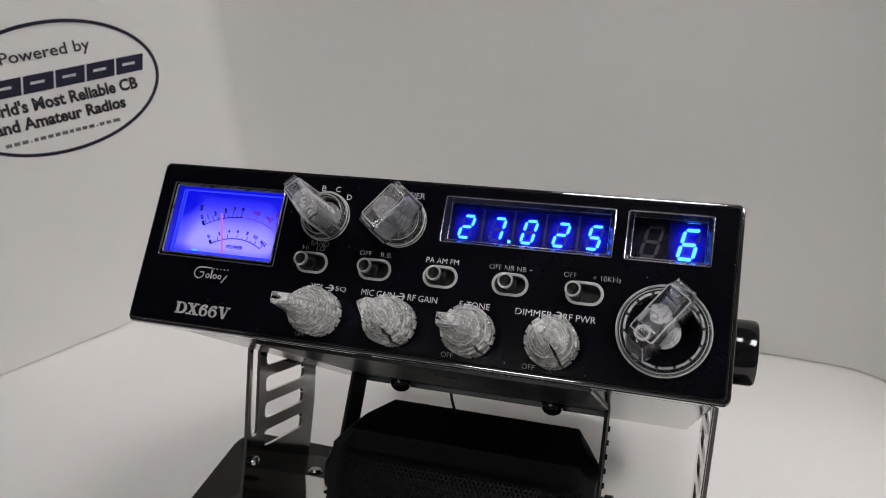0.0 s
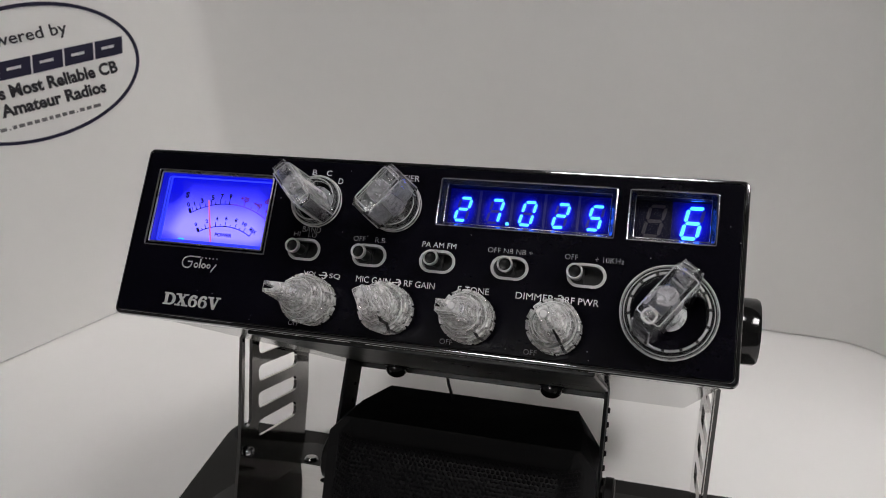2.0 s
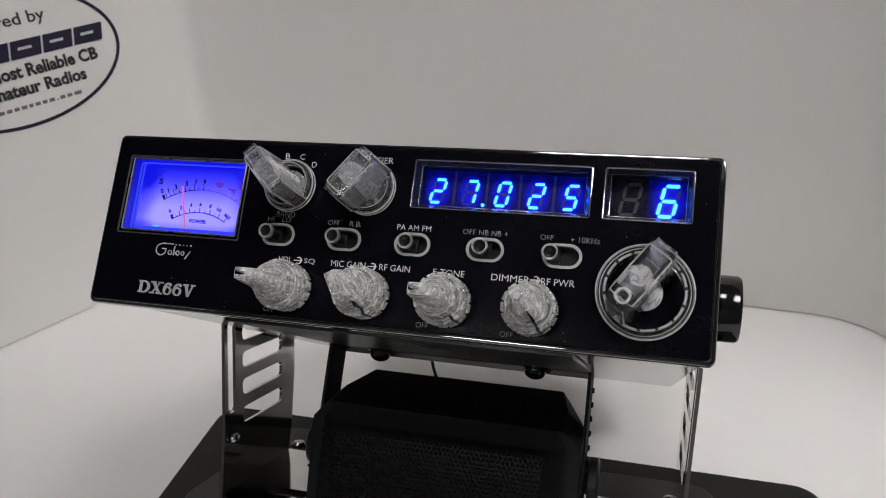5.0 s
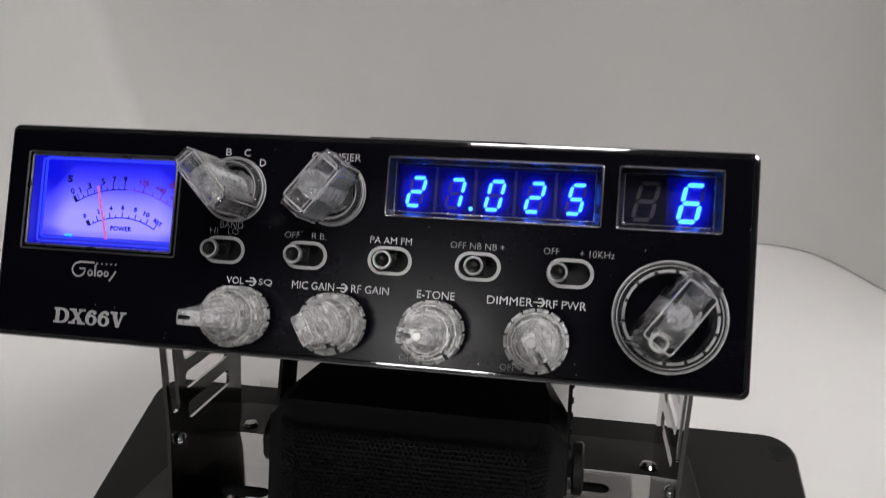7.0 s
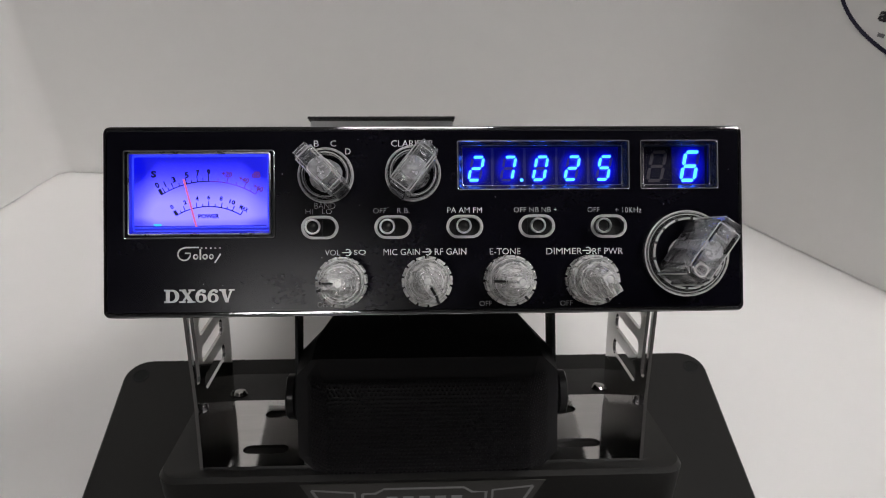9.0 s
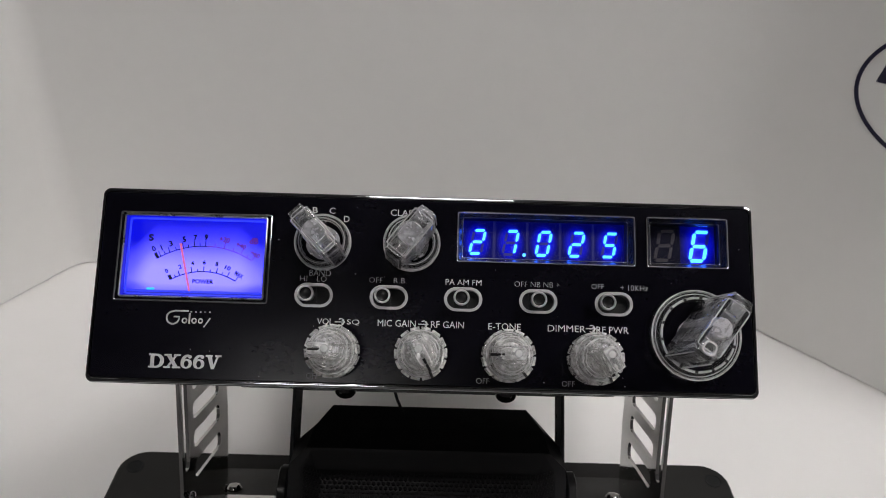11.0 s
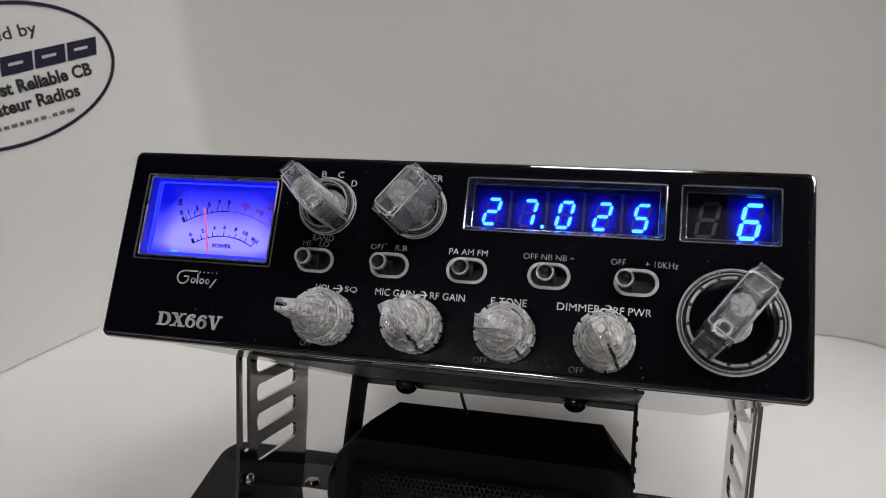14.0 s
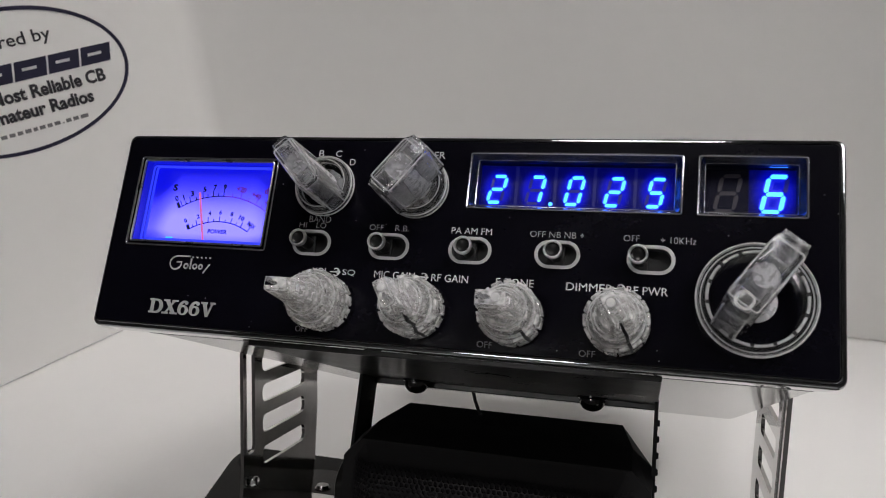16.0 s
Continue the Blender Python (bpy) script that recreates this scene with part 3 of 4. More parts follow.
SWITCH = [(-3.41, -0.26, -3.57), (-1.125, -0.265, -1.29), (1.14, -0.265, 1.07), (3.43, -0.265, 3.38), (5.74, -0.285, 5.44)]
holes = [round_rect(w[0] - g, w[1] + g, w[2] - g, w[3] + g, 0.05, 3) for w, g in zip(WINDOWS.values(), (0, 0.09, 0.09))] + [capsule(x - 0.5, x + 0.5, z, 0.29) for x, z, k in SWITCH]
face = part("faceplate", flat(round_rect(-9.94, 9.96, -2.86, 2.76, 0.13), holes, 0.0, -0.03), M_FACE, radio, "glossy black front panel with white lettering")

# unseen plate added to stop the windows' glow leaking past the face
part("light_shield", flat(round_rect(-10.0, 10.02, -2.92, 2.82, 0.1), holes, 0.03, 0.003), M_MATTE, radio, smooth=False)

def trim(win, mat=M_CHROME, r=0.035, grow=0.0, lift=0.045):
    x0, x1, z0, z1 = win
    pts = [(x, -lift, z) for x, z in round_rect(x0 - grow, x1 + grow, z0 - grow * 0.9, z1 + grow * 0.6, 0.05, 2)]
    return part("window_trim", tube(pts, r, 8, True), mat, radio, "thin chrome window trim")


x0, x1, z0, z1 = WINDOWS["meter"]
CARD = (-9.66, -5.12, -0.12, 2.30)


def rect_at(win, y, r=0.06):
    return [(x, y, z) for x, z in round_rect(*win, r, 3)]


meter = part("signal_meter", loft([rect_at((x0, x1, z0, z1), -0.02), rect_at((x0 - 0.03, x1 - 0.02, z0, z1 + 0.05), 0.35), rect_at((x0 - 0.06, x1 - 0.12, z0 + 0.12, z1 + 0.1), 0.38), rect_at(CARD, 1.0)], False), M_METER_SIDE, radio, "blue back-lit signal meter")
part("scale_card", box(CARD[0] - 0.05, CARD[1] + 0.05, 1.0, 1.04, CARD[2] - 0.05, CARD[3] + 0.05), M_METER, meter, "glowing blue-white scale card", smooth=False)
part("ledge", frame_loft([(0, 0.68), (0.05, 0.68), (0.05, 0.73), (0, 0.73)], 0.06, 2)(-9.40, -5.16, -0.17, 2.10), M_LEDGE, meter, "inner ledge with painted blue glow")
part("ledge", frame_loft([(0, 0.36), (0.04, 0.36), (0.04, 0.40), (0, 0.40)], 0.06, 2)(-9.27, -5.06, -0.30, 2.02), M_LEDGE, meter, "inner ledge with painted blue glow")
trim(WINDOWS["meter"], M_SATIN, 0.03)
trim(WINDOWS["meter"], M_CHROME, 0.034, 0.13)


def arc(cx, cz, r, a0, a1, n=24):
    return [(cx + r * math.sin(radians(a0 + (a1 - a0) * i / n)), cz + r * math.cos(radians(a0 + (a1 - a0) * i / n))) for i in range(n + 1)]


SCALE_FIT = move(-0.015, 0, 0.0) @ move(-7.1, 0, 0.6) @ Matrix.Diagonal((1.025, 1, 1.025, 1)) @ move(7.1, 0, -0.6)


def mark(name, bm, mat, lab=""):
    return part(name, moved(bm, SCALE_FIT), mat, meter, lab, smooth=False)


YS = 0.995
SC, SN = (-7.09, -1.46, 2.76), (-7.09, -1.115, 2.70)
PC, PN = (-7.09, -1.45, 1.95), (-7.09, -1.06, 1.85)
mark("scale_line", strip(arc(*SC, -32.2, 1), 0.032, YS), M_SCALE)
mark("scale_line", strip(arc(*SC, 1, 32.2), 0.028, YS), M_SCALE_RED)
mark("scale_line", strip(arc(*PC, -31, 31), 0.032, YS), M_SCALE)


def radial(c, a, r0, r1, w):
    s, k = math.sin(radians(a)), math.cos(radians(a))
    return strip([(c[0] + r0 * s, c[1] + r0 * k), (c[0] + r1 * s, c[1] + r1 * k)], w, YS - 0.002)


for a, long_, red in ((-31.6, 1, 0), (-29.5, 1, 0), (-26.4, 0, 0), (-23.3, 1, 0), (-19, 0, 0), (-14.3, 1, 0), (-11, 0, 0), (-7.2, 1, 0), (-3.6, 0, 0), (0, 1, 0), (6, 0, 1), (12, 1, 1), (18, 0, 1), (23.6, 1, 1), (28, 0, 1), (32, 1, 1)):
    mark("tick", radial(SC, a, SC[2], SC[2] + (0.19 if long_ else 0.1), 0.03 if a > -31 else 0.1), M_SCALE_RED if red else M_SCALE)
for a, long_ in ((-30.4, 1), (-26, 0), (-22, 1), (-16, 0), (-10.8, 1), (-5.5, 0), (0, 1), (5.8, 0), (11.6, 1), (17, 0), (22.3, 1), (30.6, 1)):
    mark("tick", radial(PC, a, PC[2], PC[2] + (0.16 if long_ else 0.08), 0.03 if a > -30 else 0.1), M_SCALE)


def numeral(text, c, a, r, h, mat, wide=0.62):
    w = h * (wide if text != "1" else 0.22) * len(text)
    b = writing(text, -w / 2, w / 2, -h / 2, h / 2, 0.045, thick=0.0)
    s, k = math.sin(radians(a)), math.cos(radians(a))
    mark("numeral", moved(b, move(c[0] + r * s, YS - 0.002, c[1] + r * k) @ turn(a * 0.85, "Y")), mat)


for t, a in (("0", -34.9), ("1", -30.3), ("3", -23.8), ("5", -14.6), ("7", -7.1), ("9", 0)):
    numeral(t, SN, a, SN[2] + (0.1 if t == "0" else 0), 0.19, M_SCALE)
for t, a in (("+20", 12.3), ("+40", 24.2), ("+60", 35.3)):
    numeral(t, SN, a, SN[2], 0.18, M_SCALE_RED)
numeral("S", (-8.80, 1.53, 0), 0, 0.0, 0.22, M_SCALE, 0.75)
numeral("dB", (-5.60, 1.50, 0), 0, 0.0, 0.2, M_SCALE_RED, 0.7)
for t, a in (("0", -36.5), ("2", -23.6), ("4", -11.3), ("6", 0), ("8", 12.2), ("10", 23.6), ("MAX", 36.5)):
    numeral(t, PN, a, PN[2] + (0.08 if t == "0" else 0), 0.14, M_SCALE, 0.68)
mark("numeral", writing("POWER", -7.42, -6.76, 0.12, 0.26, 0.04, thick=0.0, y=YS), M_SCALE)
mark("needle", tube([(-7.40, 0.88, -0.33), (-7.83, 0.86, 1.35)], 0.036, 6), M_NEEDLE, "thin red needle")
part("meter_glint", box(-8.85, -8.60, 0.92, 0.98, -0.13, -0.06, 0.02, 1), M_GLINT, meter, "painted cyan glint at the foot of the meter")
part("window_pane", box(x0 - 0.01, x1 + 0.01, -0.02, 0.0, z0 - 0.01, z1 + 0.01), M_PANE, meter, smooth=False).visible_shadow = False

# seven-segment displays
SEGS = {"0": "abcdef", "2": "abged", "5": "afgcd", "6": "afgedc", "7": "abc", "8": "abcdefg", "": ""}


def segment(k, w, h, t):
    a, c = t * 0.5, 0.036
    H = {"a": h / 2 - a, "g": 0.0, "d": -h / 2 + a}
    if k in H:
        z = H[k]
        pts = [(-w / 2 + c + a * 0.6, z), (-w / 2 + c + a * 1.3, z + a), (w / 2 - c - a * 1.3, z + a), (w / 2 - c - a * 0.6, z), (w / 2 - c - a * 1.3, z - a), (-w / 2 + c + a * 1.3, z - a)]
    else:
        x = (w / 2 - a) * (1 if k in "bc" else -1)
        zl, zh = (0.0, h / 2 - a) if k in "bf" else (-h / 2 + a, 0.0)
        zl, zh = zl + c, zh - c
        pts = [(x, zl), (x + a, zl + a * 0.8), (x + a, zh - a * 0.8), (x, zh), (x - a, zh - a * 0.8), (x - a, zl + a * 0.8)]
    return [(x + z * 0.2, z) for x, z in pts]


def display(win, digits, height, backing, label):
    x0, x1, z0, z1 = win
    d = part("digital_display", frame_loft([(-0.03, 0.26), (-0.03, 0.62), (0.06, 0.62), (0.0, 0.26)], 0.05, 3)(x0, x1, z0, z1), M_SMOKE, radio, label)
    part("backing", box(x0 - 0.02, x1 + 0.02, 0.62, 0.66, z0 - 0.02, z1 + 0.02), backing, d, "dark blue digit backing", smooth=False)
    for ch, cx, cz in digits:
        if ch:
            # emissive plate that paints the blue spill round a lit digit
            part("digit_spill_plate", box(cx - height * 0.58, cx + height * 0.58, 0.612, 0.619, cz - height * 0.82, cz + height * 0.82), M_SPILL, d, "plate painted with blue spill round a digit", smooth=False)
        for k in "abcdefg":
            lit = k in SEGS[ch]
            b = flat([(x + cx, z + cz) for x, z in segment(k, height * 0.53, height, height * (0.108 if lit else 0.1))], [], 0.615 if not lit else 0.605, 0.585 if lit else 0.61)
            if lit:
                part("segment_halo", flat([(x + cx, z + cz) for x, z in segment(k, height * 0.62, height * 1.1, height * 0.24)], [], 0.611, 0.609), M_HALO, d, "wider glowing plate painted as light round a segment", smooth=False)
            part("segment", b, M_SEG if lit else M_SEG_DIM if ch else M_SEG_OFF, d, "lit cyan-blue segment" if lit else "dark unlit segment", smooth=False)
    part("window_pane", box(x0 + 0.08, x1 - 0.08, 0.24, 0.26, z0 + 0.08, z1 - 0.08), M_PANE, d, smooth=False).visible_shadow = False
    part("bevel", frame_loft([(0.13, -0.03), (0.12, -0.05), (0.095, -0.05), (-0.03, 0.2), (-0.03, 0.27), (0.0, 0.27), (0.08, 0.0), (0.08, -0.02)], 0.05, 2)(*win), M_SLOPE, d, "dark chrome sloping surround", smooth=False)
    trim(win, M_CHROME, 0.012, -0.035, -0.2)
    trim(win, M_CHROME, 0.022, 0.13)
    return d


fd = display(WINDOWS["freq"], [("2", 1.578, 1.64), ("7", 2.63, 1.64), ("0", 3.678, 1.64), ("2", 4.724, 1.64), ("5", 5.776, 1.645)], 0.835, M_DISP_LIT, "frequency display with five lit blue digits")
part("decimal_point", moved(lathe([(0.055, 0), (0.055, 0.02)], 12), move(3.06, 0.605, 1.26)), M_SEG, fd, "lit round decimal point")
display(WINDOWS["chan"], [("", 7.53, 1.69), ("6", 8.63, 1.69)], 1.04, M_DISP, "channel display with one lit blue digit")

# slide switches
for x, z, k in SWITCH:
    sw = part("slide_switch", flat(capsule(x - 0.585, x + 0.585, z, 0.37, 12), [capsule(x - 0.495, x + 0.495, z, 0.285, 12)], -0.045, -0.028), M_SILVER, radio, "white-ringed slide switch")
    part("slot", box(x - 0.55, x + 0.55, 0.25, 0.3, z - 0.33, z + 0.33), M_MATTE, sw, smooth=False)
    part("slot_wall", flat(capsule(x - 0.51, x + 0.51, z, 0.3, 10), [capsule(x - 0.495, x + 0.495, z, 0.285, 10)], -0.02, 0.26), M_BLACK, sw)
    part("slider", box(k - 0.22, k + 0.22, 0.1, 0.24, z - 0.26, z + 0.26, 0.03), M_MATTE, sw)
    part("lever", moved(lathe([(0.17, -0.2), (0.17, 0.42), (0.19, 0.44), (0.2, 0.52)], 24), move(k, 0, z)), M_BLACK, sw)
    part("lever_tip", moved(lathe([(0.2, 0.46), (0.232, 0.48), (0.245, 0.58), (0.24, 0.62), (0.222, 0.645), (0.2, 0.645), (0.182, 0.62), (0.178, 0.5)], 28), move(k, 0, z)), M_TIP, sw, "chrome lever tip")
    part("lever_cap", moved(lathe([(0.177, 0.5), (0.179, 0.585), (0.15, 0.57), (0.09, 0.56), (0.03, 0.555)], 20), move(k, 0, z)), M_CAP, sw)


# front lettering
def label(text, x0, x1, z1, z0, mat=M_PRINT, bold=-0.014):
    part("lettering", writing(text, x0, x1, z0, z1, bold, y=-0.03), mat, face, smooth=False)


for args in (("A", -3.97, -3.79, 2.22, 2.03), ("B", -3.58, -3.42, 2.47, 2.28), ("C", -3.06, -2.88, 2.47, 2.28), ("D", -2.60, -2.43, 2.22, 2.03), ("CLARIFIER", -1.16, 0.18, 2.47, 2.27), ("BAND", -3.57, -2.92, 0.51, 0.33), ("HI", -3.85, -3.63, 0.32, 0.16), ("LO", -3.33, -3.04, 0.32, 0.16),
             ("OFF", -1.74, -1.33, 0.33, 0.17), ("R.B.", -0.99, -0.60, 0.33, 0.17), ("PA AM FM", 0.59, 1.69, 0.34, 0.17), ("OFF NB NB +", 2.70, 4.08, 0.33, 0.17), ("OFF", 5.06, 5.44, 0.32, 0.16), ("+ 10KHz", 5.95, 6.79, 0.31, 0.14)):
    bright = args[0] in ("B", "C", "D", "CLARIFIER", "PA AM FM")
    label(*args, M_PRINT if bright else M_THIN, 0.0 if bright else -0.016)
for args in (("VOL", -3.26, -2.78, -0.96, -1.14), ("SQ", -2.36, -1.98, -0.97, -1.15), ("MIC GAIN", -1.43, -0.28, -0.95, -1.15), ("RF GAIN", 0.18, 1.18, -0.95, -1.15), ("E-TONE", 1.92, 2.90, -0.96, -1.16), ("DIMMER", 3.72, 4.87, -0.97, -1.17), ("RF PWR", 5.20, 6.18, -0.98, -1.18)):
    label(*args, bold=0.0)
for args in (("OFF", -3.50, -3.14, -2.60, -2.76), ("OFF", 1.58, 1.97, -2.62, -2.78), ("OFF", 4.15, 4.54, -2.64, -2.80)):
    label(*args, M_DIM)
for ax in (-2.565, -0.055, 5.035):
    part("arrow_mark", strip([(ax - 0.16, -1.055), (ax + 0.12, -1.055)], 0.03, -0.042), M_PRINT, face, smooth=False)
    part("arrow_mark", strip([(ax + 0.05, -1.0), (ax + 0.15, -1.055), (ax + 0.05, -1.11)], 0.03, -0.043), M_PRINT, face, smooth=False)
    part("arrow_mark", strip([(ax + 0.02 + 0.1 * math.cos(radians(a)), -1.055 + 0.1 * math.sin(radians(a))) for a in range(130, -131, -20)], 0.03, -0.044), M_PRINT, face, smooth=False)
# model lettering: heavy slab-footed letters built of strokes, one of them twice
def ellipse(cx, cz, rx, rz, a0=0, a1=360, n=24):
    return [(cx + rx * math.cos(radians(a0 + (a1 - a0) * i / n)), cz + rz * math.sin(radians(a0 + (a1 - a0) * i / n))) for i in range(n + (abs(a1 - a0) < 360))]


def slab_letter(ch):
    """The strokes of a letter one unit high: closed outlines with their holes."""
    if ch == "D":
        out = [(0, 0)] + ellipse(0.55, 0.5, 0.5, 0.5, -90, 90) + [(0, 1), (0, 0.87), (0.12, 0.87), (0.12, 0.13), (0, 0.13)]
        return [(out, [[(0.38, 0.14)] + ellipse(0.52, 0.5, 0.26, 0.36, -90, 90, 16) + [(0.38, 0.86)]])]
    if ch == "6":
        stem = ellipse(0.6, 0.42, 0.58, 0.58, 78, 180, 14) + ellipse(0.66, 0.42, 0.36, 0.44, 180, 88, 14)
        return [(ellipse(0.5, 0.34, 0.48, 0.35), [ellipse(0.5, 0.33, 0.2, 0.23)]), (stem, []), (ellipse(0.77, 0.84, 0.15, 0.13, n=14), [])]
    slabs = {"X": ((0, 0.46, 1), (0.6, 1.04, 1), (-0.02, 0.42, 0), (0.54, 1.06, 0)), "V": ((0, 0.46, 1), (0.62, 1.02, 1))}[ch]
    lines = {"X": ((0.1, 0.38, 1, 0.68, 0.96, 0), (0.74, 0.89, 1, 0.12, 0.27, 0)), "V": ((0.09, 0.37, 1, 0.4, 0.62, 0), (0.76, 0.89, 1, 0.46, 0.58, 0))}[ch]
    return [([(a, abs(z - 0.13)), (b, abs(z - 0.13)), (b, z), (a, z)] if z == 0 else [(a, 0.87), (b, 0.87), (b, 1), (a, 1)], []) for a, b, z in slabs] + [([(a, z0), (b, z0), (d, z1), (c, z1)], []) for a, b, z0, c, d, z1 in lines]


for ch, x, w in (("D", -8.22, 0.44), ("X", -7.76, 0.47), ("6", -7.27, 0.355), ("6", -6.9, 0.355), ("V", -6.53, 0.46)):
    for k, (out, inside) in enumerate(slab_letter(ch)):
        part("lettering", flat([(x + w * px, -2.565 + 0.415 * pz) for px, pz in out], [[(x + w * px, -2.565 + 0.415 * pz) for px, pz in h] for h in inside], -0.03, -0.04 - 0.002 * k), M_SILVER, face, smooth=False)
# maker's mark as plain strokes: a hooked line, rings and bars under a row of dots
gx, gz = -7.56, -1.05
part("maker_mark", strip([(gx + 0.42, gz + 0.2), (gx + 0.02, gz + 0.2)] + [(gx - 0.04 + 0.19 * math.cos(radians(a)), gz - 0.01 + 0.19 * math.sin(radians(a))) for a in range(100, 351, 20)] + [(gx + 0.15, gz + 0.02), (gx - 0.02, gz + 0.02)], 0.05, -0.042), M_SILVER, face, smooth=False)
for cx, cz, rx, rz in ((0.31, -0.09, 0.085, 0.09), (0.60, -0.09, 0.085, 0.09), (0.79, -0.09, 0.075, 0.085)):
    part("maker_mark", flat(ellipse(gx + cx, gz + cz, rx, rz), [ellipse(gx + cx, gz + cz, rx * 0.5, rz * 0.5)], -0.043, -0.03), M_SILVER, face, smooth=False)
part("maker_mark", box(gx + 0.43, gx + 0.48, -0.043, -0.03, gz - 0.18, gz + 0.14), M_SILVER, face, smooth=False)
part("maker_mark", strip([(gx + 1.08, gz + 0.0), (gx + 0.9, gz - 0.28)], 0.05, -0.043), M_SILVER, face, smooth=False)
for i in range(5):
    part("maker_mark", box(gx + 0.47 + i * 0.14, gx + 0.52 + i * 0.14, -0.042, -0.03, gz + 0.16, gz + 0.2), M_SILVER, face, smooth=False)


# clear knobs
def bar_handle(length, width, h0, h1, taper=0.9, bevel=0.06, step=0.0):
    """A bar across a knob, narrower at the top. step: how much of the half-width is lost at its ends."""
    L, W, c = length / 2, width / 2, min(0.08, width * 0.12)
    w, x1 = W * (1 - step), L * 0.76
    q = [(L, w - c), (L - c, w), (x1, w), (x1 - c, W)] if step else [(L, W - c), (L - c, W)]
    ring = q + [(-x, z) for x, z in reversed(q)] + [(-x, -z) for x, z in q] + [(x, -z) for x, z in reversed(q)]
    b = loft([[(x * k, -h, z * k) for x, z in ring] for h, k in ((h0, 1), (h1, taper))])
    bmesh.ops.bevel(b, geom=b.edges[:], offset=bevel * 0.6, segments=2, profile=0.5, affect="EDGES")
    return b


def edge_lines(length, width, h, r=0.022):
    """Thin pale tubes that paint the light caught on a bar handle's rounded upper edges."""
    pts = [(x, -h, z) for x, z in round_rect(-length / 2, length / 2, -width / 2, width / 2, 0.07, 3)]
    return tube(pts, r, 6, True)


def rim_line(radius, h, r=0.03):
    return tube([(radius * math.cos(2 * math.pi * i / 64), -h, radius * math.sin(2 * math.pi * i / 64)) for i in range(64)], r, 6, True)


def forked_pointer():
    """A tall blade that narrows towards its top, split by a slot that is open at the pointing end."""
    loops = []
    for h, l0, l1, w, c in ((1.4, -0.55, 0.56, 0.33, 0.1), (1.75, -0.5, 0.53, 0.29, 0.09), (2.25, -0.41, 0.49, 0.23, 0.08), (2.8, -0.32, 0.44, 0.18, 0.05), (2.88, -0.29, 0.41, 0.155, 0.04)):
        g = 0.06
        ring = [(l1, -w + c), (l1, -g), (0.14, -g), (0.06, -0.035), (0.06, 0.035), (0.14, g), (l1, g), (l1, w - c), (l1 - c, w), (l0 + c, w), (l0, w - c), (l0, -w + c), (l0 + c, -w), (l1 - c, -w)]
        loops.append([(x, -h, z) for x, z in ring])
    return loft(loops)


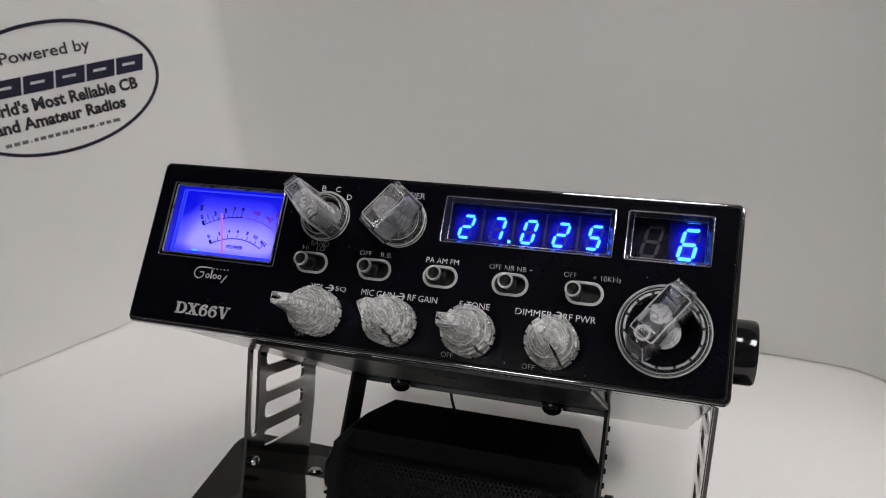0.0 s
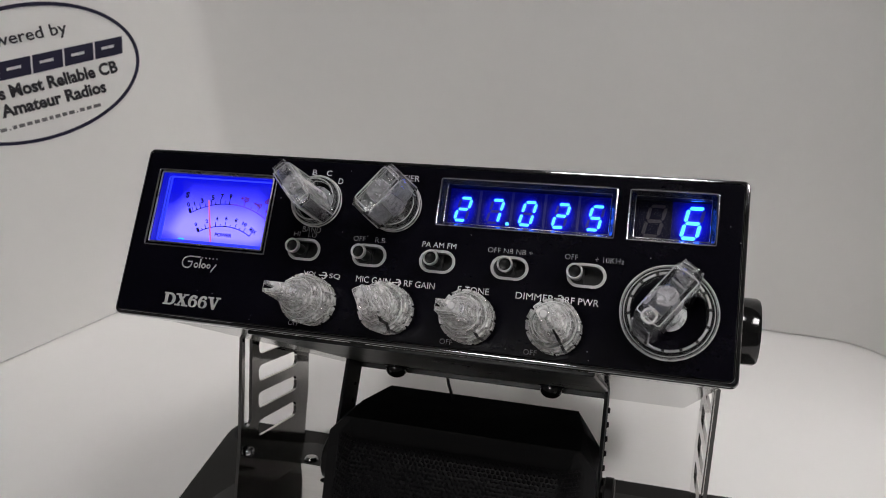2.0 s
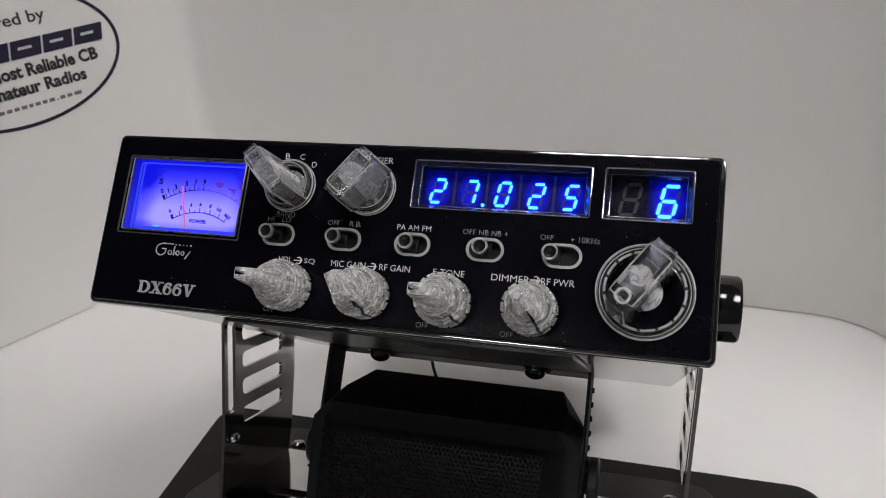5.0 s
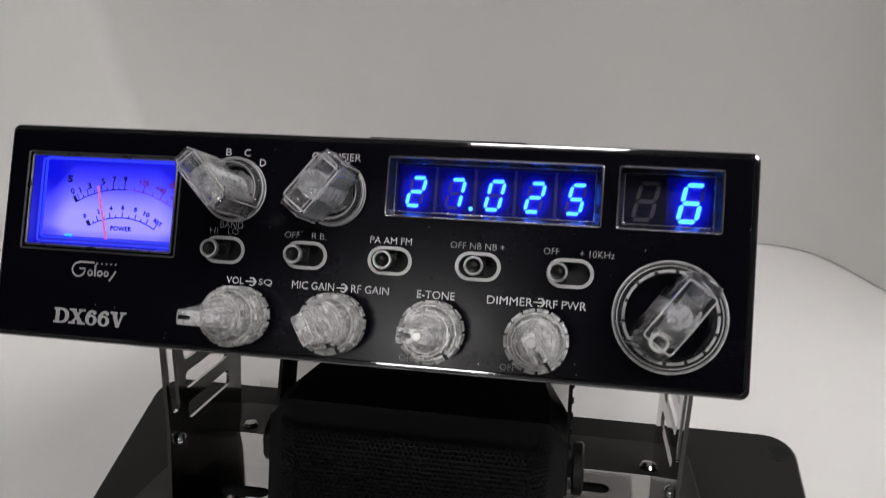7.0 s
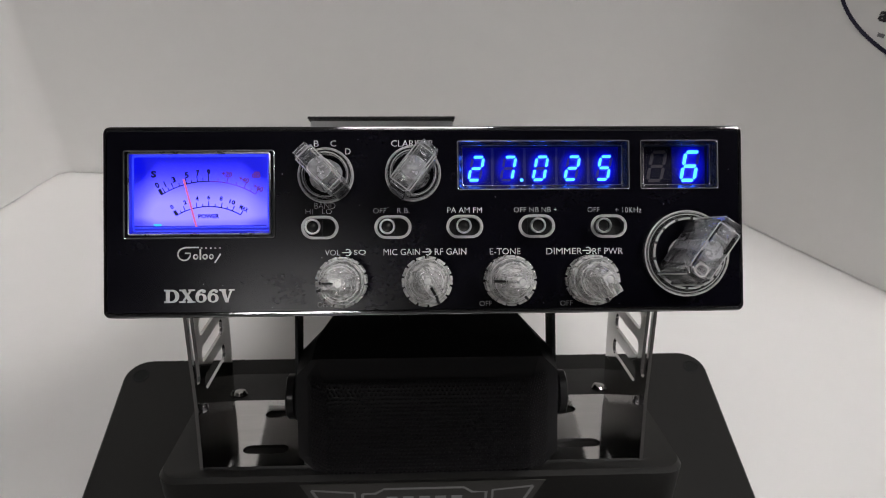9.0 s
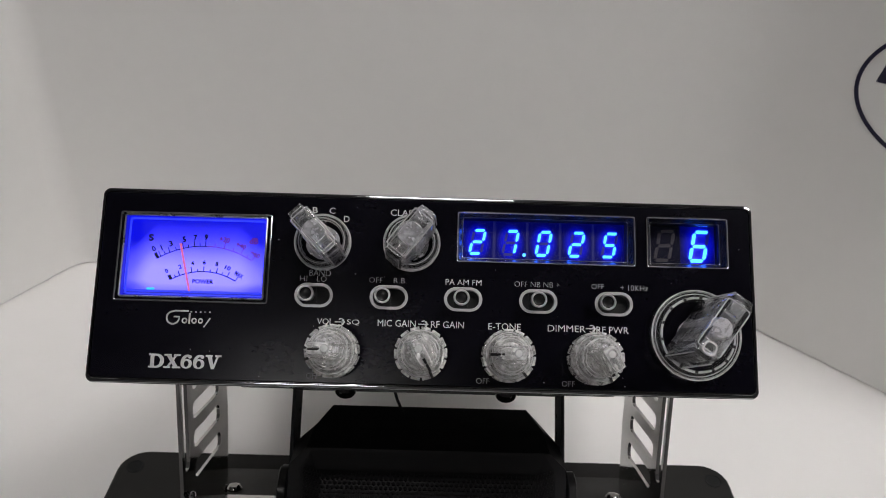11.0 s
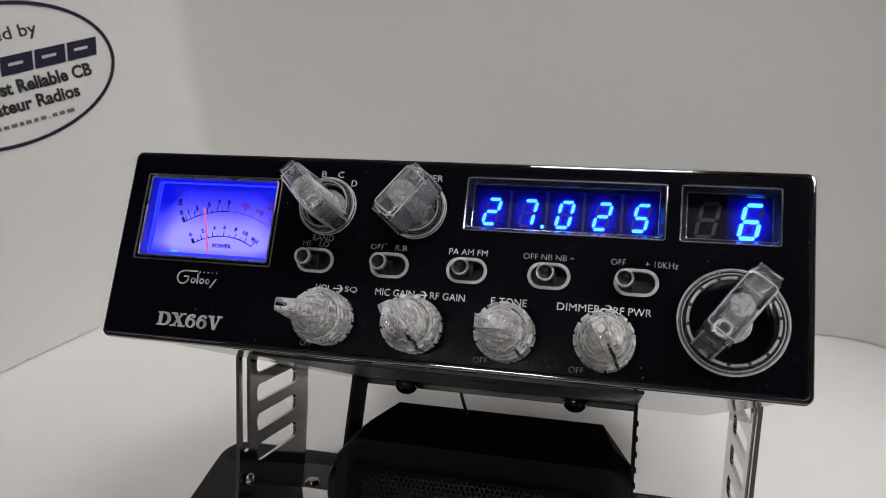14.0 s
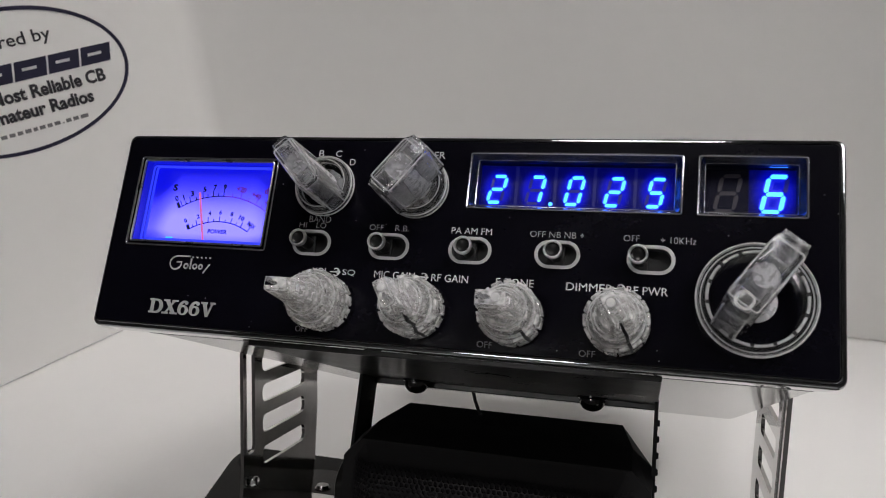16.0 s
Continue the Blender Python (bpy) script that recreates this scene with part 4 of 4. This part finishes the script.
def pointer_knob(x, z, r, height, angle, wide, label_):
    """A ridged clear flange with a tall hollow bar handle round a frosted core."""
    at = move(x, 0, z)
    bar = at @ turn(-angle, "Y")
    k = part("knob", moved(lathe([(r * 0.98, 0.05), (r, 0.1), (r, 0.26), (r * 0.96, 0.33), (r * 0.92, 0.28), (r * 0.88, 0.28), (r * 0.85, 0.44), (r * 0.80, 0.48), (r * 0.76, 0.42), (r * 0.74, 0.05)], 56, ring=True), at), M_KNOB, radio, label_)
    part("handle", moved(bar_handle(r * 2.1, r * wide, 0.36, height, 0.94, 0.07, 0.24), bar), M_BAR, k, "clear bar handle", hollow=moved(bar_handle(r * 1.8, r * (wide - 0.36), 0.44, height - 0.16, 0.92, 0.04), bar))
    part("core", moved(lathe([(r * 0.44, 0.2), (r * 0.42, height - 0.26), (r * 0.38, height - 0.2)], 32), at), M_FROST, k, "frosted core")
    block = moved(loft([[(px, -h, pz) for px, pz in round_rect(-r * 0.36, r * 0.36, -r * (wide / 2 - 0.12), r * (wide / 2 - 0.12), 0.14, 4)] for h in (0.5, height - 0.14)]), bar)
    part("core_block", block, M_BLOCK, k, "frosted block inside the handle")
    part("handle_edge", moved(edge_lines(r * 1.72, r * wide * 0.62, height + 0.004, 0.010), bar), M_RIM, k, "pale tube painting light along the inner edge")
    part("rim", moved(rim_line(r * 0.99, 0.1, 0.03), at), M_RIM, k, "pale tube painting light caught on the rim")
    # nut made of hazy plastic to paint grey glints inside the clear knob
    part("panel_nut", moved(lathe([(r * 0.62, 0.03), (r * 0.62, 0.1), (r * 0.5, 0.13), (r * 0.48, 0.2)], 24, lambda i, q, h: 1 if i % 4 else 0.96), at), M_BLOCK, k, "hazy collar painting the grey glints inside the knob")
    part("flange_notch", moved(box(r * 0.9, r * 1.01, -0.3, -0.06, -0.03, 0.03), bar), M_MATTE, k, "dark pointer notch")
    for s in (-1, 1):
        part("handle_rib", moved(box(-r * 0.88, r * 0.88, -height + 0.24, -0.5, s * r * (wide / 2 - 0.17) - 0.012, s * r * (wide / 2 - 0.17) + 0.012), bar), M_RIM, k, smooth=False)
    part("rim", moved(rim_line(r * 0.98, 0.27, 0.03), at), M_RIM, k, "pale tube painting light caught on the rim")
    part("rim", moved(rim_line(r * 0.82, 0.46, 0.016), at), M_RIM, k, "pale tube painting light caught on the rim")
    part("handle_edge", moved(edge_lines(r * 1.5, r * wide * 0.84, height - 0.015, 0.02), bar), M_RIM, k, "pale tube painting light caught on an edge")
    for q, w in ((-1, -1), (-1, 1), (1, -1), (1, 1)):
        part("handle_edge", moved(tube([(r * 0.78 * q, -0.4, r * wide * 0.46 * w), (r * 0.74 * q, -height + 0.05, r * wide * 0.435 * w)], 0.022, 6), bar), M_RIM, k, "pale tube painting light caught on an edge")
    for q in (-1, 1):
        for w in (-0.5, 0.5):
            part("handle_edge", moved(tube([(r * 1.03 * q, -0.42, r * wide * 0.62 * w), (r * 0.97 * q, -height + 0.05, r * wide * 0.6 * w)], 0.018, 6), bar), M_RIM, k, "pale tube painting light caught on an edge")
    for s in (-1, 1):
        part("handle_pocket", moved(frame_loft([(0, -height + 0.05), (0.03, -height - 0.008), (0.06, -height - 0.008), (0.07, -height + 0.05)], 0.05, 3)(s * r * 0.70 - 0.09, s * r * 0.70 + 0.09, -0.1, 0.1), bar), M_BAR, k)
    return k


pointer_knob(-3.20, 1.36, 0.85, 2.12, 134, 0.82, "clear pointer knob of the band selector")
pointer_knob(-0.48, 1.41, 0.86, 1.92, 52, 0.94, "clear pointer knob of the clarifier")

CK, CK_BAR = move(8.14, 0, -1.18), move(8.03, 0, -1.13) @ turn(-54, "Y")
ck = part("channel_knob", moved(lathe([(1.33, 0.05), (1.35, 0.1), (1.35, 0.36), (1.3, 0.42), (1.25, 0.38), (1.23, 0.26), (1.16, 0.26), (1.14, 0.48), (1.10, 0.54), (1.05, 0.5), (1.03, 0.05)], 80, ring=True), CK), M_KNOB, radio, "large clear channel knob")
part("handle", moved(bar_handle(2.2, 0.84, 0.4, 2.85, 0.92, 0.09, 0.2), CK_BAR), M_BAR, ck, "clear bar handle", hollow=moved(bar_handle(1.9, 0.52, 0.46, 2.69, 0.91, 0.05), CK_BAR))
part("core", moved(lathe([(0.29, 0.2), (0.29, 2.62), (0.25, 2.68)], 32), CK_BAR), M_FROST, ck, "frosted core")
for rr, hh, tt in ((1.33, 0.36, 0.032), (1.24, 0.34, 0.02), (1.10, 0.515, 0.036)):
    part("rim", moved(rim_line(rr, hh, tt), CK), M_RIM, ck, "pale tube painting light caught on the rim")
part("handle_edge", moved(edge_lines(2.2 * 0.69, 0.84 * 0.84, 2.835, 0.018), CK_BAR), M_RIM, ck, "pale tube painting light caught on an edge")
part("spindle", moved(lathe([(0.5, 0.03), (0.5, 0.12), (0.36, 0.16), (0.35, 0.55), (0.3, 0.58), (0.3, 0.95), (0.26, 0.98)], 28), CK), M_FROST, ck, "frosted bushing seen through the knob")
for q, w in ((-1, -1), (-1, 1), (1, -1), (1, 1)):
    part("handle_edge", moved(tube([(1.08 * q, -0.44, 0.30 * w), (1.0 * q, -2.78, 0.275 * w)], 0.02, 6), CK_BAR), M_RIM, ck, "pale tube painting light caught on an edge")
for s in (-1, 1):
    part("handle_rib", moved(box(-0.9, 0.9, -2.5, -0.5, s * 0.22 - 0.015, s * 0.22 + 0.015), CK_BAR), M_KNOB, ck, smooth=False)
    part("handle_web", moved(box(s * 0.45 - 0.02, s * 0.45 + 0.02, -2.55, -0.5, -0.22, 0.22), CK_BAR), M_RIM, ck, smooth=False)
    part("handle_pocket", moved(frame_loft([(0, -2.78), (0.03, -2.86), (0.08, -2.86), (0.09, -2.78)], 0.08, 3)(s * 0.68 - 0.11, s * 0.68 + 0.11, -0.12, 0.12), CK_BAR), M_RIM if s < 0 else M_BAR, ck)
for i in range(14):
    part("rim_notch", moved(box(1.06, 1.13, -0.565, -0.5, -0.045, 0.045), CK @ turn(-360 / 14 * i - 8, "Y")), M_MATTE, ck, "dark notch in the rim", smooth=False)


def dual_knob(x, z, angle, dark):
    """Two stacked controls: a toothed clear ring below, a ridged cap with a tall blade above."""
    at = move(x, 0, z) @ Matrix.Diagonal((0.945, 1, 0.945, 1))
    bar = at @ turn(-angle, "Y")
    k = part("dual_knob", moved(lathe([(0.68, 0.12), (0.74, 0.16), (0.74, 1.03), (0.71, 1.09), (0.68, 1.07), (0.66, 1.12), (0.6, 1.05)], 72), at), M_KNOB_FROST, radio, "clear stacked pair of notched knobs",
             hollow=moved(lathe([(0.64, 0.2), (0.64, 0.98), (0.5, 1.0)], 42), at))
    for i in range(14):
        a = 360 / 14 * (i + 0.5)
        for h0, h1 in ((0.16, 0.55), (0.58, 1.05)):
            part("tooth", moved(box(0.73, 0.815, -h1, -h0, -0.145, 0.145, 0.025, 2), at @ turn(-dark - a, "Y")), M_TOOTH, k)
    part("upper_knob", moved(lathe([(0.56, 1.08), (0.61, 1.14), (0.61, 1.46), (0.57, 1.55), (0.51, 1.53), (0.48, 1.60), (0.42, 1.58), (0.38, 1.65), (0.3, 1.64)], 60, lambda i, q, h: 0.965 if q > 0.54 and i % 5 == 0 else 1), at), M_KNOB_FROST, k,
         hollow=moved(lathe([(0.5, 1.14), (0.5, 1.40), (0.42, 1.44)], 32), at))
    part("pointer", moved(forked_pointer(), bar), M_KNOB_FROST, k, "clear tapered pointer with a slot")
    part("pointer_core", moved(box(-0.36, -0.02, -2.66, -1.62, -0.1, 0.1, 0.05, 2), bar), M_FROST, k, "frosted core")
    part("boss", moved(lathe([(0.12, 2.6), (0.12, 2.88), (0.1, 2.92), (0.04, 2.92)], 20), bar @ move(-0.07, 0, 0)), M_RIM, k, "round frosted boss")
    part("shaft", moved(lathe([(0.58, 0.24), (0.58, 0.90), (0.52, 0.95), (0.44, 0.97), (0.44, 1.34), (0.38, 1.38), (0.1, 1.38)], 36), at), M_FROST, k, "frosted core")
    # pale ribs paint the bright streaks that light makes in the clear cap
    for i in range(16):
        part("cap_rib", moved(box(0.585, 0.628, -1.5, -1.1, -0.02, 0.02), at @ turn(22.5 * i + angle, "Y")), M_RIM, k, smooth=False)
    for rr, hh in ((0.575, 1.545), (0.49, 1.60), (0.70, 1.095)):
        part("rim", moved(rim_line(rr, hh, 0.014), at), M_RIM, k, "pale tube painting light caught on the rim")
    part("pointer_edge", moved(edge_lines(0.70, 0.32, 2.87, 0.009), bar @ move(0.06, 0, 0)), M_RIM, k, "pale tube painting light caught on an edge")
    for q, w in ((-1, -1), (-1, 1), (1, -1), (1, 1)):
        part("pointer_edge", moved(tube([(0.02 + 0.48 * q, -1.5, 0.27 * w), (0.06 + 0.36 * q, -2.84, 0.16 * w)], 0.012, 6), bar), M_RIM, k, "pale tube painting light caught on an edge")
    part("indicator", moved(box(0.2, 0.625, -1.69, -1.1, -0.04, 0.04), bar), M_MATTE, k, "black indicator line")
    part("indicator", moved(box(0.62, 0.822, -1.11, -0.2, -0.04, 0.04), at @ turn(-dark, "Y")), M_MATTE, k, "black indicator line")
    return k


dual_knob(-2.68, -1.96, 180, 200)
dual_knob(-0.09, -1.96, -60, -62)
dual_knob(2.47, -1.96, 180, -50)
dual_knob(5.04, -1.97, -58, -60)

# heat sink behind the case: an upright finned plate with a dark top edge, cut out round the power lead
hs = part("heat_sink", box(-7.6, 2.5, 23.4, 23.9, -2.4, 2.5, 0.05, 1), M_ALU, radio, "ribbed aluminium heat sink")
part("rib", box(-7.6, 2.5, 23.9, 29.6, -2.4, -1.9, 0.05, 1), M_ALU, hs)
part("fin_plate", flat([(-7.3, -1.9), (-5.2, -1.9), (-5.2, 7.0), (0.5, 6.7), (0.5, -1.9), (2.55, -1.9), (2.55, 8.4), (-7.3, 8.4)], [], 29.1, 29.6), M_ALU, hs, smooth=False)
part("top_edge", box(-7.4, 2.65, 28.2, 29.65, 8.4, 8.56, 0.03, 1), M_MATTE, hs, "dark top edge")
for z in (7.55, 6.6, 5.7):
    for a, b in ((-7.35, 2.6),) if z > 7 else ((-7.35, -5.2), (0.5, 2.6)):
        part("rib", box(a, b, 28.3, 29.1, z - 0.1, z + 0.1, 0.04, 1), M_ALU_DK, hs)
part("power_lead", tube([(-5.5, 28.2, 5.6), (-5.6, 28.1, 6.6), (-5.1, 28.1, 7.1), (-3.5, 28.1, 7.05), (-1.5, 28.1, 6.85), (0.3, 28.1, 6.85), (0.6, 28.2, 5.5)], 0.3, 10), M_MATTE, hs, "black power lead")

# ---- the speaker under the radio ----
yoke = thing("speaker_bracket", "black steel yoke bolted under the radio case", "bracket", RADIO)
# drawn broad so the case's underside looks dark between the arms
part("cross_bar", box(-5.85, 6.15, 1.7, 13.1, -3.1, -2.96, 0.03, 1), M_PLATE, yoke, "black mounting plate reaching forward under the case")
part("rear_lip", box(-5.85, 6.15, 12.85, 13.1, -3.34, -3.1, 0.03, 1), M_BLACK, yoke)
for s in (-1, 1):
    arm = moved(flat(round_rect(11.3, 13.1, -8.6, -2.95, 0.2, 3), [[(px + 12.6, pz - 4.2 - 0.8 * i) for px, pz in capsule(-0.12, 0.12, 0, 0.1, 4)] for i in range(4)], -0.07, 0.07), Matrix(((0, 1, 0, 0), (1, 0, 0, 0), (0, 0, 1, 0), (0, 0, 0, 1))))
    part("arm", moved(arm, move(s * 5.95 + 0.15, 0, 0)), M_MATTE, yoke)
    for i in range(7):
        part("ratchet_tooth", box(s * 6.02 + 0.06, s * 6.02 + 0.24, 12.7, 13.0, -3.95 - 0.62 * i, -3.7 - 0.62 * i, 0.03, 1), M_MATTE, yoke)
    part("bolt_head", moved(lathe([(0.6, 0), (0.6, 0.06), (0.5, 0.1), (0.5, 0.2), (0.46, 0.33), (0.36, 0.45), (0.22, 0.53), (0.08, 0.56)], 28), move(s * 3.65, 12.2, -3.1) @ turn(90, "X")), M_GLOSS, yoke, "domed black bolt head")

SPK = in_metres(BR @ move(0.2, 0, 0))
speaker = thing("speaker", "black external loudspeaker with a perforated front grille", "speaker", SPK)


def spk_loop(x, xt, u_lo, u_hi, v0, v1, c=0.7):
    """A ring: chamfered box outline whose front leans."""
    pts = [(-x, v0 + c), (-x + c, v0), (x - c, v0), (x, v0 + c), (x, v1 - 0.7), (xt, v1), (-xt, v1), (-x, v1 - 0.7)]
    return [(px, u_lo + (u_hi - u_lo) * (pv - v0) / (v1 - v0), pv) for px, pv in pts]


part("cabinet", loft([spk_loop(4.5, 4.4, -1.2, -0.6, 0.3, 3.6, 0.3), spk_loop(5.4, 4.95, -0.6, 0.25, 0.0, 4.95), spk_loop(5.85, 5.15, -0.5, 0.3, -0.03, 5.05), spk_loop(5.9, 5.1, 2.2, 2.2, 0.0, 5.3), spk_loop(5.1, 4.6, 4.6, 4.6, 0.3, 5.5)]), M_SPKR, speaker, smooth=False)
for s in (-1, 1):
    part("thumb_knob", moved(lathe([(0.4, 0), (0.4, 0.35), (1.0, 0.4), (1.05, 0.45), (1.05, 0.75), (0.95, 0.82)], 28, lambda i, r, h: 0.95 if r > 0.9 and i % 4 == 0 else 1), move(s * 5.75, 1.9, 2.5) @ turn(90 * s, "Z")), M_BLACK, speaker, "black thumb knob")


def hex_grille():
    """Perforated sheet: a flat front that folds back over the cabinet's bevelled sides."""
    b = bmesh.new()
    pitch = 0.2
    rows, cols = 24, 56
    for j in range(rows):
        for i in range(cols):
            cx = (i - (cols - 1) / 2 + (0.5 if j % 2 else 0)) * pitch
            cz = 0.36 + j * pitch * 0.866
            outer, inner, low = [], [], []
            for a in range(6):
                t = radians(60 * a + 30)
                for lst, r, y in ((outer, pitch * 0.577, 0.0), (inner, pitch * 0.42, 0.0), (low, pitch * 0.39, 0.05)):
                    px, pz = cx + r * math.cos(t), cz + r * math.sin(t)
                    bend, lean, up = max(abs(px) - 4.45, 0), max(pz - 4.1, 0), pz - 0.35
                    lst.append(b.verts.new((math.copysign(abs(px) - bend * 0.3, px), -1.35 + 0.05 * up + 0.032 * up * up + y + bend * 0.58 + 0.9 * lean * lean, pz)))
            for a in range(6):
                c = (a + 1) % 6
                b.faces.new((outer[a], outer[c], inner[c], inner[a]))
                b.faces.new((inner[a], inner[c], low[c], low[a]))
    return b


part("grille", hex_grille(), M_GRILLE, speaker, "perforated black metal grille", smooth=False)

lead = part("speaker_lead", tube([(-1.0, 7.6, 10.35), (-1.1, 7.35, 10.7), (-1.35, 7.7, 11.1), (-1.45, 7.9, 11.35), (-1.6, 8.2, 11.6), (-1.7, 8.45, 11.75)], 0.075, 8), M_MATTE)
tagged(lead, "thin black lead between the radio case and the speaker", "cable")
